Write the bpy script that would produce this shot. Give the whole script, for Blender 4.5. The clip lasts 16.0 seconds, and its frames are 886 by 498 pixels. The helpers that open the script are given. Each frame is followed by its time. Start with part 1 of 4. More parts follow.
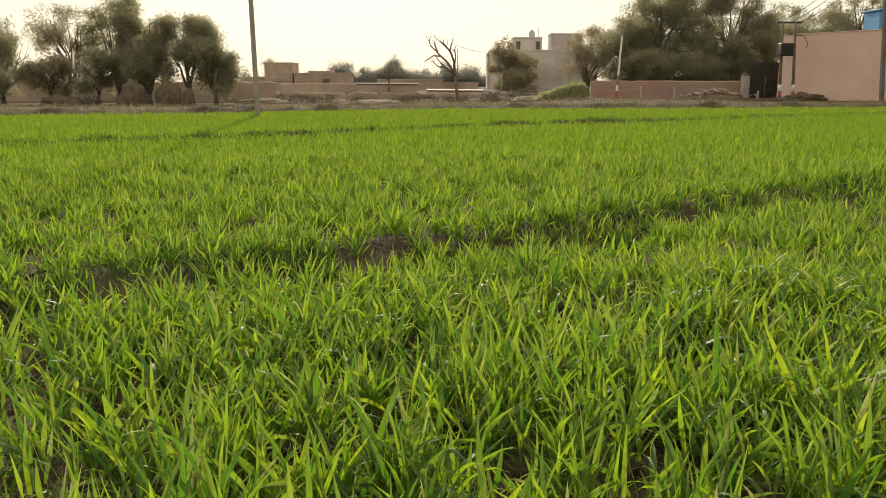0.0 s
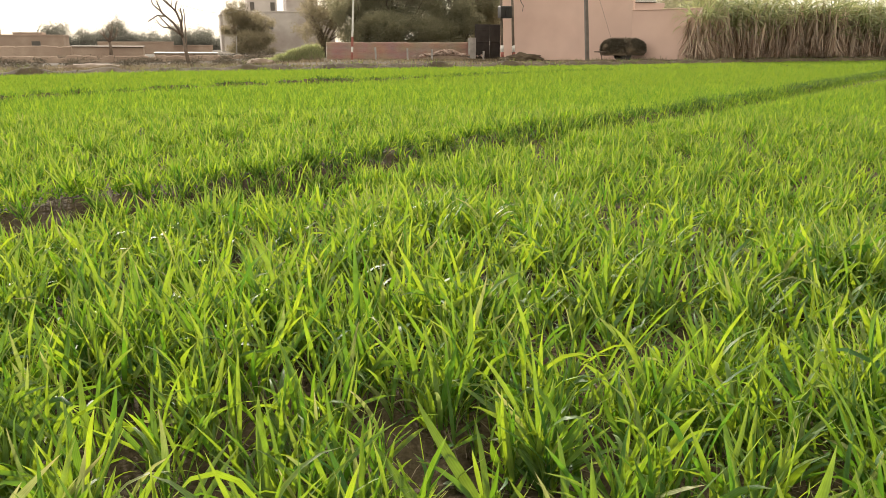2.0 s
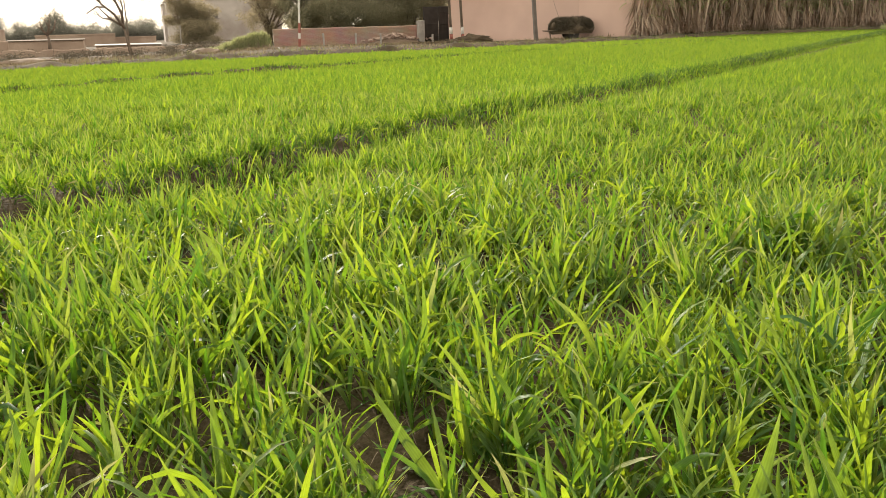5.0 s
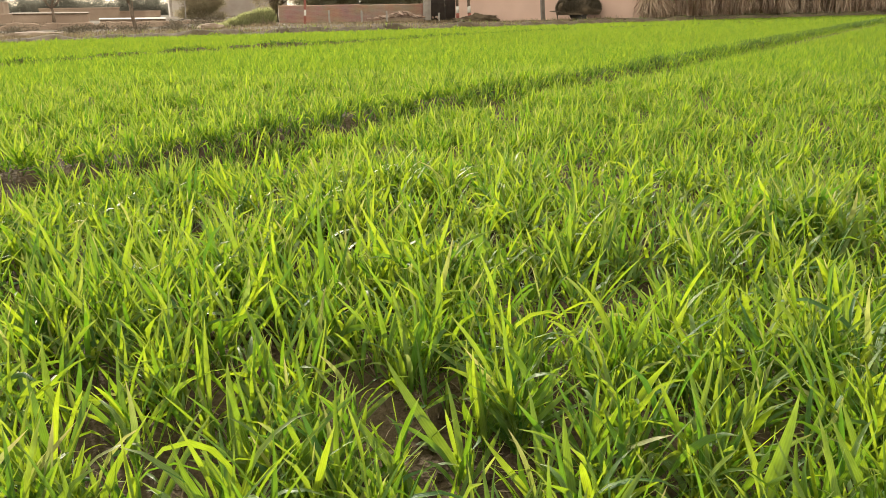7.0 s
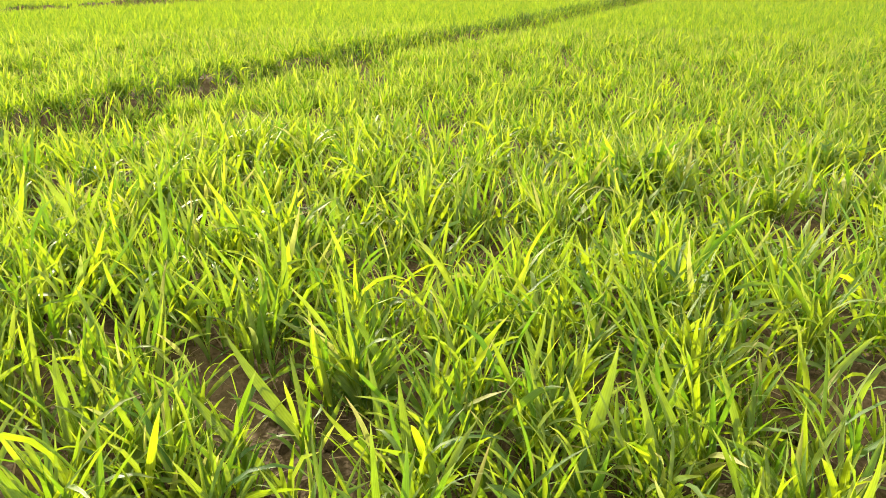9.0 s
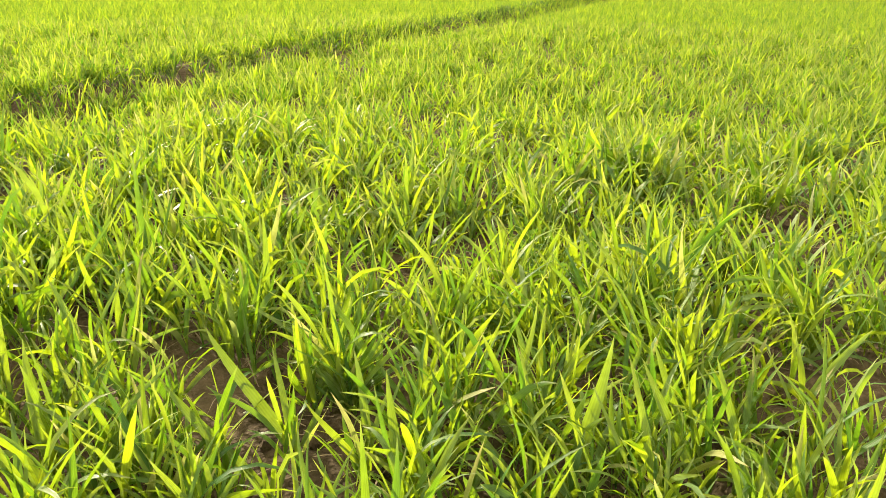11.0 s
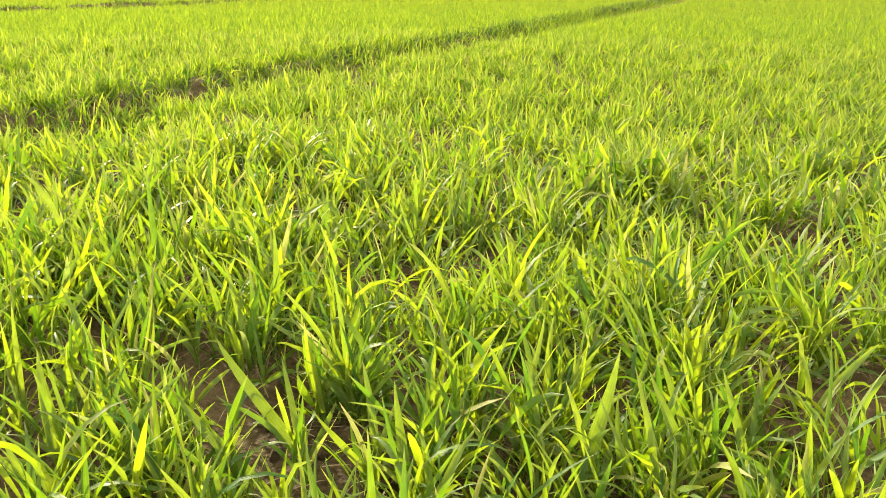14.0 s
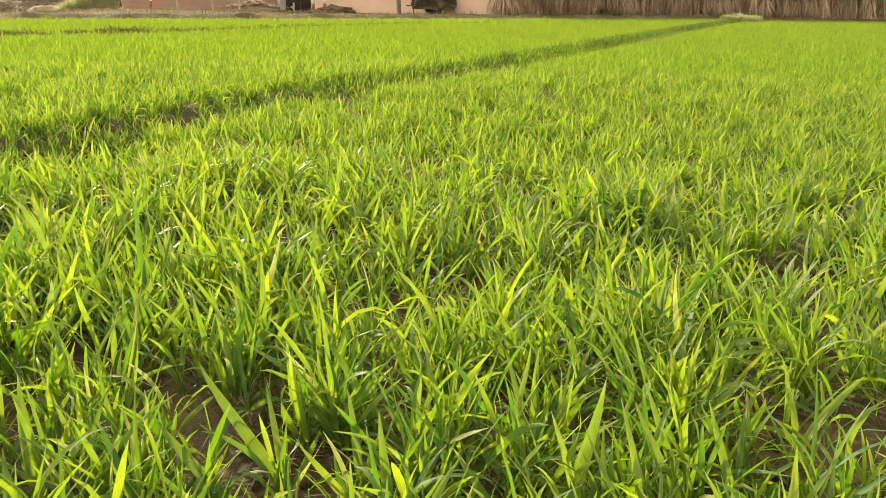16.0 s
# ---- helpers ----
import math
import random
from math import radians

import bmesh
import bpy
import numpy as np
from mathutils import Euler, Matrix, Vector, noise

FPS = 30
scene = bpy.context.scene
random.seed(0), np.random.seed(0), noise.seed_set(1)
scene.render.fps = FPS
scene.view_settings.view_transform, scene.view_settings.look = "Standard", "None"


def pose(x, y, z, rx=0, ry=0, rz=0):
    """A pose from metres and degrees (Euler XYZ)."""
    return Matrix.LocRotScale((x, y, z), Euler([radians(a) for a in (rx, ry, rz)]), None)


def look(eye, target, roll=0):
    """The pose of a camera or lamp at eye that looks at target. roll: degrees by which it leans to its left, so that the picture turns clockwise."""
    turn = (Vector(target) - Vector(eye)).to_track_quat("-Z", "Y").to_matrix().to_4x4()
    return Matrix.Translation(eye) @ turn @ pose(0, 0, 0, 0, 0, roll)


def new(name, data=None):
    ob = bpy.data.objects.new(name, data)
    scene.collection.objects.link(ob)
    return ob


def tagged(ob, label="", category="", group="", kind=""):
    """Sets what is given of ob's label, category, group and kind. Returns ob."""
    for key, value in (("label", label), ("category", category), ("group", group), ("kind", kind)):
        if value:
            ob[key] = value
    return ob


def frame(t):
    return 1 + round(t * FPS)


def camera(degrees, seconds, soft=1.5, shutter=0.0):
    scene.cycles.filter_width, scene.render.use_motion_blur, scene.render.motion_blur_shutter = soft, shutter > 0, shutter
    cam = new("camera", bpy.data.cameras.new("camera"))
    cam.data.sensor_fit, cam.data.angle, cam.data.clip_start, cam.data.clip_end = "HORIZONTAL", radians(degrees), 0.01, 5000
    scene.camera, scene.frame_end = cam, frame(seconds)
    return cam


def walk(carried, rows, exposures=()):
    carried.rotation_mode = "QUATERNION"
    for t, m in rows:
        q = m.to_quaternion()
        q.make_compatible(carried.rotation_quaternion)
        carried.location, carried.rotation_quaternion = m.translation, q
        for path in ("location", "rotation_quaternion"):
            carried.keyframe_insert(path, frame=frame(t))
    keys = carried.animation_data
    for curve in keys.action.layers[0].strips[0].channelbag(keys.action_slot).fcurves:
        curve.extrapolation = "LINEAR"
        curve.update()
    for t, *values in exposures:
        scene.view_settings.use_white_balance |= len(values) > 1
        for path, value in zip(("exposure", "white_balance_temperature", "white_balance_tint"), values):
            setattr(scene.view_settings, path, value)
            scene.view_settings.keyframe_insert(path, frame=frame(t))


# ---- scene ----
import collections

# the camera: hand-held over a wheat field, lowered and turned to the right
cam = camera(58.16, 16.0, soft=0.85)
# seconds, place, yaw, pitch, roll
PATH = [
    (0.0, 0.000, -0.000, 0.950, -0.00, -11.75, 0.05),
    (0.5, 0.068, -0.006, 0.949, -4.71, -12.17, 0.35),
    (1.0, 0.207, -0.069, 0.919, -11.20, -13.14, 0.44),
    (1.5, 0.292, -0.074, 0.873, -15.91, -13.84, 0.18),
    (2.0, 0.305, -0.071, 0.867, -17.99, -14.29, -0.12),
    (2.5, 0.308, -0.068, 0.866, -19.39, -14.71, -0.73),
    (3.0, 0.328, -0.071, 0.874, -20.29, -15.06, -1.48),
    (3.5, 0.328, -0.073, 0.871, -20.80, -15.24, -1.77),
    (6.0, 0.318, -0.078, 0.867, -21.20, -15.92, -1.64),
    (6.5, 0.314, -0.075, 0.861, -21.06, -16.32, -1.25),
    (7.0, 0.295, -0.062, 0.860, -20.88, -16.88, -0.94),
    (7.5, 0.291, -0.052, 0.856, -21.88, -17.44, -0.71),
    (8.0, 0.320, -0.080, 0.871, -24.50, -18.20, -0.35),
    (8.5, 0.369, -0.089, 0.864, -27.16, -19.21, -0.46),
    (9.0, 0.378, -0.098, 0.873, -29.62, -19.89, -0.56),
    (9.5, 0.438, -0.092, 0.890, -32.09, -20.44, -0.00),
    (10.0, 0.383, -0.042, 0.853, -32.07, -20.40, 0.34),
    (12.5, 0.380, -0.062, 0.855, -30.51, -20.19, -0.03),
    (13.0, 0.381, -0.062, 0.857, -30.50, -20.02, 0.02),
    (13.5, 0.379, -0.063, 0.856, -30.49, -19.77, 0.13),
    (14.0, 0.377, -0.065, 0.856, -30.54, -19.39, 0.25),
    (14.5, 0.381, -0.065, 0.861, -30.71, -18.83, 0.51),
    (15.0, 0.379, -0.065, 0.857, -30.94, -18.09, 0.85),
    (15.5, 0.381, -0.065, 0.855, -31.12, -17.64, 1.03),
    (16.0, 0.383, -0.068, 0.856, -31.23, -17.35, 1.06),
]
EXPOSURES = [(0.0, 0.64, 5950, 14), (1.0, 0.58, 5850, 14), (1.5, 1.0, 5800, 18), (2.0, 1.21, 5750, 18), (3.5, 1.27, 5850, 18), (7.0, 1.4, 6000, 16), (8.0, 1.5, 6350, 12), (8.5, 1.62, 6450, 11), (9.0, 2.02, 6600, 12), (14.0, 2.02, 6700, 14), (15.0, 1.73, 6650, 12), (16.0, 1.65, 6550, 12)]
walk(cam, [(t, pose(x, y, h, 90 + pitch, 0, yaw) @ pose(0, 0, 0, 0, 0, roll)) for t, x, y, h, yaw, pitch, roll in PATH], EXPOSURES)

# ---- light ----
SUN_AZ, SUN_EL = -8.0, 23.0  # degrees right of +y, degrees up
to_sun = Vector((math.sin(radians(SUN_AZ)) * math.cos(radians(SUN_EL)), math.cos(radians(SUN_AZ)) * math.cos(radians(SUN_EL)), math.sin(radians(SUN_EL))))
world = bpy.data.worlds.new("sky")
scene.world = world
world.use_nodes = True
sky = world.node_tree.nodes.new("ShaderNodeTexSky")
sky.sky_type = "NISHITA"
sky.sun_disc = False
sky.sun_elevation, sky.sun_rotation = radians(SUN_EL), radians(SUN_AZ)
sky.air_density, sky.dust_density, sky.ozone_density = 1.0, 1.6, 1.0
back = world.node_tree.nodes["Background"]
back.inputs["Strength"].default_value = 0.118
# a pale dust haze lies evenly over the whole sky
haze = world.node_tree.nodes.new("ShaderNodeMix")
haze.data_type, haze.blend_type = "RGBA", "MIX"
haze.inputs[0].default_value = 0.93
haze.inputs[7].default_value = (5.7, 5.05, 3.5, 1)
world.node_tree.links.new(sky.outputs["Color"], haze.inputs[6])
world.node_tree.links.new(haze.outputs[2], back.inputs["Color"])
sun = new("sun", bpy.data.lights.new("sun", "SUN"))
sun.data.energy, sun.data.angle, sun.data.color = 3.3, radians(1.2), (1.0, 0.88, 0.66)
sun.matrix_world = look(to_sun * 80, (0, 0, 0))


# ---- materials ----
def surface(name, low, high, scale=4.0, rough=0.85, bump=0.3, bump_scale=40.0, fine=0.35, metal=0.0, stain=None, specular=0.3):
    """A plain surface: two tones mixed by coarse and fine noise, with grain in its relief. stain: a third tone in large patches."""
    m = bpy.data.materials.new(name)
    m.use_nodes = True
    n, l = m.node_tree.nodes, m.node_tree.links
    shader = n["Principled BSDF"]
    shader.inputs["Roughness"].default_value = rough
    shader.inputs["Metallic"].default_value = metal
    shader.inputs["Specular IOR Level"].default_value = specular
    at = n.new("ShaderNodeTexCoord")
    coarse, grain = n.new("ShaderNodeTexNoise"), n.new("ShaderNodeTexNoise")
    coarse.inputs["Scale"].default_value, coarse.inputs["Detail"].default_value = scale, 6
    grain.inputs["Scale"].default_value, grain.inputs["Detail"].default_value = bump_scale, 4
    add = n.new("ShaderNodeMix")
    add.inputs[0].default_value = fine
    ramp = n.new("ShaderNodeValToRGB")
    ramp.color_ramp.elements[0].position, ramp.color_ramp.elements[1].position = 0.34, 0.66
    ramp.color_ramp.elements[0].color, ramp.color_ramp.elements[1].color = (*low, 1), (*high, 1)
    for tex in (coarse, grain):
        l.new(at.outputs["Object"], tex.inputs["Vector"])
    l.new(coarse.outputs["Fac"], add.inputs[2])
    l.new(grain.outputs["Fac"], add.inputs[3])
    l.new(add.outputs[0], ramp.inputs["Fac"])
    colour = ramp.outputs["Color"]
    if stain:
        patch = n.new("ShaderNodeTexNoise")
        patch.inputs["Scale"].default_value, patch.inputs["Detail"].default_value = scale * 0.23, 8
        cut = n.new("ShaderNodeValToRGB")
        cut.color_ramp.elements[0].position, cut.color_ramp.elements[1].position = 0.5, 0.68
        over = n.new("ShaderNodeMix")
        over.data_type = "RGBA"
        over.inputs[7].default_value = (*stain, 1)
        l.new(at.outputs["Object"], patch.inputs["Vector"])
        l.new(patch.outputs["Fac"], cut.inputs["Fac"])
        l.new(cut.outputs["Color"], over.inputs[0])
        l.new(colour, over.inputs[6])
        colour = over.outputs[2]
    l.new(colour, shader.inputs["Base Color"])
    if bump:
        relief = n.new("ShaderNodeBump")
        relief.inputs["Strength"].default_value, relief.inputs["Distance"].default_value = bump, 0.02
        l.new(grain.outputs["Fac"], relief.inputs["Height"])
        l.new(relief.outputs["Normal"], shader.inputs["Normal"])
    return m


def leafy(name, dark, light, through_dark, through_light, share=0.5, rough=0.45, specular=0.35, tip=None, veins=False):
    """Leaves that pass light: colours vary leaf by leaf. tip: colour of withered tips, by the attribute 'along'. veins: fine ribs along the leaf, by the attribute 'across', and mottling."""
    m = bpy.data.materials.new(name)
    m.use_nodes = True
    n, l = m.node_tree.nodes, m.node_tree.links
    shader, out = n["Principled BSDF"], n["Material Output"]
    shader.inputs["Roughness"].default_value = rough
    shader.inputs["Specular IOR Level"].default_value = specular
    each = n.new("ShaderNodeNewGeometry")
    outs = []
    for low, high in ((dark, light), (through_dark, through_light)):
        ramp = n.new("ShaderNodeValToRGB")
        ramp.color_ramp.elements[0].color, ramp.color_ramp.elements[1].color = (*low, 1), (*high, 1)
        l.new(each.outputs["Random Per Island"], ramp.inputs["Fac"])
        colour = ramp.outputs["Color"]
        if tip:
            read = n.new("ShaderNodeAttribute")
            read.attribute_name = "along"
            over = n.new("ShaderNodeMix")
            over.data_type = "RGBA"
            over.inputs[7].default_value = (*tip, 1)
            l.new(read.outputs["Fac"], over.inputs[0])
            l.new(colour, over.inputs[6])
            colour = over.outputs[2]
        outs.append(colour)
    if veins:
        read, spots, at = n.new("ShaderNodeAttribute"), n.new("ShaderNodeTexNoise"), n.new("ShaderNodeTexCoord")
        read.attribute_name = "across"
        spots.inputs["Scale"].default_value, spots.inputs["Detail"].default_value = 38.0, 3
        l.new(at.outputs["Object"], spots.inputs["Vector"])
        ribs = []
        for kind, value in (("MULTIPLY", 14.0), ("SINE", 0.0), ("MULTIPLY", 0.09)):
            step = n.new("ShaderNodeMath")
            step.operation = kind
            step.inputs[1].default_value = value
            l.new(ribs[-1].outputs[0] if ribs else read.outputs["Fac"], step.inputs[0])
            ribs.append(step)
        total = n.new("ShaderNodeMath")
        total.operation = "MULTIPLY_ADD"
        total.inputs[1].default_value = 0.9
        l.new(spots.outputs["Fac"], total.inputs[0])
        l.new(ribs[-1].outputs[0], total.inputs[2])
        shade = n.new("ShaderNodeMapRange")
        shade.inputs[1].default_value, shade.inputs[2].default_value, shade.inputs[3].default_value, shade.inputs[4].default_value = 0.2, 0.75, 0.72, 1.15
        l.new(total.outputs[0], shade.inputs[0])
        for k in range(2):
            over = n.new("ShaderNodeMix")
            over.data_type, over.blend_type = "RGBA", "MULTIPLY"
            over.inputs[0].default_value = 1.0
            l.new(outs[k], over.inputs[6])
            l.new(shade.outputs[0], over.inputs[7])
            outs[k] = over.outputs[2]
        relief = n.new("ShaderNodeBump")
        relief.inputs["Strength"].default_value, relief.inputs["Distance"].default_value = 0.25, 0.001
        l.new(ribs[1].outputs[0], relief.inputs["Height"])
        l.new(relief.outputs["Normal"], shader.inputs["Normal"])
    glow, mix = n.new("ShaderNodeBsdfTranslucent"), n.new("ShaderNodeMixShader")
    mix.inputs["Fac"].default_value = share
    l.new(outs[0], shader.inputs["Base Color"])
    l.new(outs[1], glow.inputs["Color"])
    l.new(shader.outputs["BSDF"], mix.inputs[1])
    l.new(glow.outputs["BSDF"], mix.inputs[2])
    l.new(mix.outputs["Shader"], out.inputs["Surface"])
    return m


def brickwork(name, brick, other, mortar, length=0.23, course=0.075):
    m = bpy.data.materials.new(name)
    m.use_nodes = True
    n, l = m.node_tree.nodes, m.node_tree.links
    shader = n["Principled BSDF"]
    shader.inputs["Roughness"].default_value = 0.9
    at, turn, tex, soil = n.new("ShaderNodeTexCoord"), n.new("ShaderNodeMapping"), n.new("ShaderNodeTexBrick"), n.new("ShaderNodeTexNoise")
    turn.inputs["Rotation"].default_value = (radians(90), 0, 0)
    tex.inputs["Color1"].default_value, tex.inputs["Color2"].default_value, tex.inputs["Mortar"].default_value = (*brick, 1), (*other, 1), (*mortar, 1)
    tex.inputs["Scale"].default_value = 1.0
    tex.inputs["Brick Width"].default_value, tex.inputs["Row Height"].default_value, tex.inputs["Mortar Size"].default_value = length, course, 0.008
    soil.inputs["Scale"].default_value, soil.inputs["Detail"].default_value = 0.9, 7
    over = n.new("ShaderNodeMix")
    over.data_type, over.blend_type = "RGBA", "MULTIPLY"
    over.inputs[0].default_value = 0.55
    relief = n.new("ShaderNodeBump")
    relief.inputs["Strength"].default_value, relief.inputs["Distance"].default_value = 0.6, 0.01
    l.new(at.outputs["Object"], turn.inputs["Vector"])
    l.new(turn.outputs["Vector"], tex.inputs["Vector"])
    l.new(at.outputs["Object"], soil.inputs["Vector"])
    l.new(tex.outputs["Color"], over.inputs[6])
    l.new(soil.outputs["Color"], over.inputs[7])
    l.new(over.outputs[2], shader.inputs["Base Color"])
    l.new(tex.outputs["Fac"], relief.inputs["Height"])
    l.new(relief.outputs["Normal"], shader.inputs["Normal"])
    return m


SOIL = surface("soil", (0.036, 0.028, 0.017), (0.105, 0.082, 0.05), 3.0, 0.97, 1.0, 45.0, 0.6, stain=(0.118, 0.094, 0.058), specular=0.1)
WHEAT = leafy("wheat_leaf", (0.058, 0.142, 0.042), (0.165, 0.25, 0.075), (0.125, 0.29, 0.006), (0.44, 0.56, 0.009), 0.47, 0.42, 0.22, (0.45, 0.42, 0.16), veins=True)
WHEAT_MID = leafy("wheat_leaf_thin", (0.042, 0.118, 0.032), (0.14, 0.23, 0.06), (0.105, 0.27, 0.005), (0.44, 0.57, 0.009), 0.45, 0.7, 0.0, (0.45, 0.42, 0.16))
WHEAT_FAR = leafy("wheat_leaf_far", (0.075, 0.155, 0.036), (0.13, 0.215, 0.052), (0.15, 0.3, 0.006), (0.39, 0.51, 0.009), 0.43, 0.7, 0.0, (0.45, 0.42, 0.16))
DRY_GRASS = leafy("dry_grass", (0.15, 0.12, 0.08), (0.26, 0.21, 0.14), (0.2, 0.16, 0.09), (0.3, 0.25, 0.14), 0.35, 0.8, 0.1)
# ridge weeds: the shade of the ridge face is put into the leaf colour
SHADED_WEED = leafy("ridge_weed", (0.035, 0.07, 0.02), (0.07, 0.115, 0.032), (0.08, 0.17, 0.02), (0.18, 0.28, 0.04), 0.3, 0.6, 0.15)
GRASS = leafy("weed_leaf", (0.05, 0.09, 0.02), (0.1, 0.14, 0.04), (0.2, 0.32, 0.03), (0.36, 0.42, 0.08), 0.4)
# haze before the village trees is put into their pale leaf tones
FOLIAGE = leafy("tree_leaf", (0.17, 0.17, 0.12), (0.28, 0.265, 0.185), (0.34, 0.33, 0.18), (0.5, 0.46, 0.27), 0.5, 0.7, 0.15)
# far trees: the grey of the distance haze is put into the leaves
HAZED_FOLIAGE = leafy("far_tree_leaf", (0.13, 0.13, 0.11), (0.2, 0.195, 0.165), (0.15, 0.15, 0.12), (0.24, 0.23, 0.18), 0.4, 0.8, 0.0)
# dry leaves, likewise paled to take in the haze
FOLIAGE_DRY = leafy("hazed_dry_leaf", (0.18, 0.16, 0.11), (0.28, 0.245, 0.17), (0.3, 0.26, 0.15), (0.46, 0.39, 0.24), 0.5, 0.7, 0.15)
CANE_GREEN = leafy("cane_leaf", (0.18, 0.21, 0.11), (0.46, 0.44, 0.26), (0.3, 0.37, 0.11), (0.55, 0.53, 0.24), 0.42)
CANE_DRY = leafy("dry_cane_leaf", (0.2, 0.145, 0.11), (0.72, 0.58, 0.45), (0.3, 0.2, 0.125), (0.6, 0.45, 0.31), 0.4, 0.7)
BARK = surface("bark", (0.11, 0.085, 0.065), (0.21, 0.17, 0.13), 6.0, 0.95, 0.9, 30.0)
DEADWOOD = surface("dead_wood", (0.12, 0.09, 0.07), (0.22, 0.17, 0.13), 6.0, 0.95, 0.8, 30.0)
POLE_GREY = surface("weathered_pole", (0.22, 0.195, 0.17), (0.36, 0.32, 0.285), 3.0, 0.92, 0.5, 30.0)
POLE_DARK = surface("dark_pole", (0.1, 0.085, 0.075), (0.18, 0.155, 0.135), 3.0, 0.92, 0.5, 30.0)
DIRT = surface("dirt_heap", (0.16, 0.12, 0.088), (0.28, 0.215, 0.16), 2.0, 0.97, 1.0, 14.0, 0.5)
CONCRETE = surface("concrete", (0.3, 0.28, 0.26), (0.45, 0.43, 0.4), 3.0, 0.9, 0.5, 40.0)
PAINT_WHITE = surface("white_band", (0.6, 0.58, 0.54), (0.76, 0.74, 0.7), 5.0, 0.7, 0.2)
PAINT_RED = surface("red_band", (0.24, 0.085, 0.065), (0.34, 0.13, 0.1), 5.0, 0.7, 0.2)
PINK = surface("pink_plaster", (0.61, 0.43, 0.355), (0.69, 0.5, 0.42), 0.7, 0.92, 0.25, 25.0, 0.25, stain=(0.57, 0.41, 0.345))
# plaster, mud and brick: paled, with the haze over the village in their tones
PLASTER = surface("grey_plaster", (0.44, 0.395, 0.36), (0.57, 0.52, 0.475), 0.6, 0.95, 0.4, 20.0, 0.3, stain=(0.3, 0.25, 0.22))
MUD = surface("mud_wall", (0.36, 0.27, 0.21), (0.5, 0.39, 0.305), 0.8, 0.97, 0.8, 12.0, 0.4, stain=(0.33, 0.245, 0.19))
BRICK = brickwork("brick_wall", (0.5, 0.31, 0.24), (0.42, 0.26, 0.2), (0.46, 0.38, 0.31))
RUBBLE = surface("pale_brick", (0.34, 0.24, 0.19), (0.5, 0.4, 0.34), 5.0, 0.95, 0.5)
DARK_IRON = surface("dark_iron", (0.035, 0.033, 0.032), (0.07, 0.062, 0.056), 2.0, 0.6, 0.2, metal=0.3)
FODDER = leafy("dry_fodder", (0.07, 0.06, 0.046), (0.19, 0.165, 0.12), (0.09, 0.075, 0.055), (0.15, 0.125, 0.09), 0.15, 0.8, 0.1)
STRAW = surface("straw", (0.08, 0.062, 0.042), (0.15, 0.115, 0.075), 5.0, 0.97, 1.0, 25.0)
BLUE = surface("blue_plastic", (0.09, 0.25, 0.5), (0.13, 0.32, 0.6), 1.0, 0.45, 0.1)
WATER_TANK = surface("tank_plastic", (0.42, 0.4, 0.38), (0.52, 0.5, 0.47), 1.0, 0.5, 0.1)
WIRE = surface("wire", (0.05, 0.05, 0.05), (0.08, 0.08, 0.08), 1.0, 0.6, 0.0)
GLASS_DARK = surface("dark_opening", (0.09, 0.08, 0.07), (0.13, 0.115, 0.1), 1.0, 0.5, 0.0)
LITTER = surface("pale_litter", (0.6, 0.58, 0.55), (0.75, 0.73, 0.7), 6.0, 0.7, 0.1)


# ---- building helpers ----
def mesh_object(name, verts, quads, material, parent=None, label="", smooth=True, along=None, across=None):
    """One mesh object from arrays of corners and of faces; along, across: where each corner lies on its leaf."""
    verts, quads = np.asarray(verts, np.float32), np.asarray(quads, np.int32)
    me = bpy.data.meshes.new(name)
    me.vertices.add(len(verts))
    me.vertices.foreach_set("co", verts.ravel())
    me.loops.add(quads.size)
    me.loops.foreach_set("vertex_index", quads.ravel())
    me.polygons.add(len(quads))
    me.polygons.foreach_set("loop_start", np.arange(0, quads.size, quads.shape[1], dtype=np.int32))
    me.polygons.foreach_set("use_smooth", np.full(len(quads), smooth))
    if along is not None:
        me.attributes.new("along", "FLOAT", "POINT").data.foreach_set("value", np.asarray(along, np.float32))
    if across is not None:
        me.attributes.new("across", "FLOAT", "POINT").data.foreach_set("value", np.asarray(across, np.float32))
    me.update(calc_edges=True)
    me.materials.append(material)
    ob = new(name, me)
    if parent:
        ob.parent = parent
    if label:
        ob["label"] = label
    return ob


def part(name, bm, material, parent=None, label="", smooth=False):
    me = bpy.data.meshes.new(name)
    bm.normal_update()
    bm.to_mesh(me)
    bm.free()
    for f in me.polygons:
        f.use_smooth = smooth
    me.materials.append(material)
    ob = new(name, me)
    if parent:
        ob.parent = parent
    if label:
        ob["label"] = label
    return ob


def thing(name, place, label, category, group="", kind="", turn=0.0):
    ob = new(name)
    ob.empty_display_size = 0.2
    ob.matrix_basis = pose(*place, 0, 0, turn)
    return tagged(ob, label, category, group, kind)


def box(bm, size, at=(0, 0, 0), rot=(0, 0, 0), bevel=0.0):
    """A block standing on at, bevelled."""
    made = bmesh.ops.create_cube(bm, size=1.0, matrix=pose(at[0], at[1], at[2], *rot) @ Matrix.Translation((0, 0, size[2] / 2)) @ Matrix.Diagonal((*size, 1)))
    if bevel:
        edges = list({e for v in made["verts"] for e in v.link_edges})
        bmesh.ops.bevel(bm, geom=edges, offset=bevel, segments=1, affect="EDGES")
    return bm


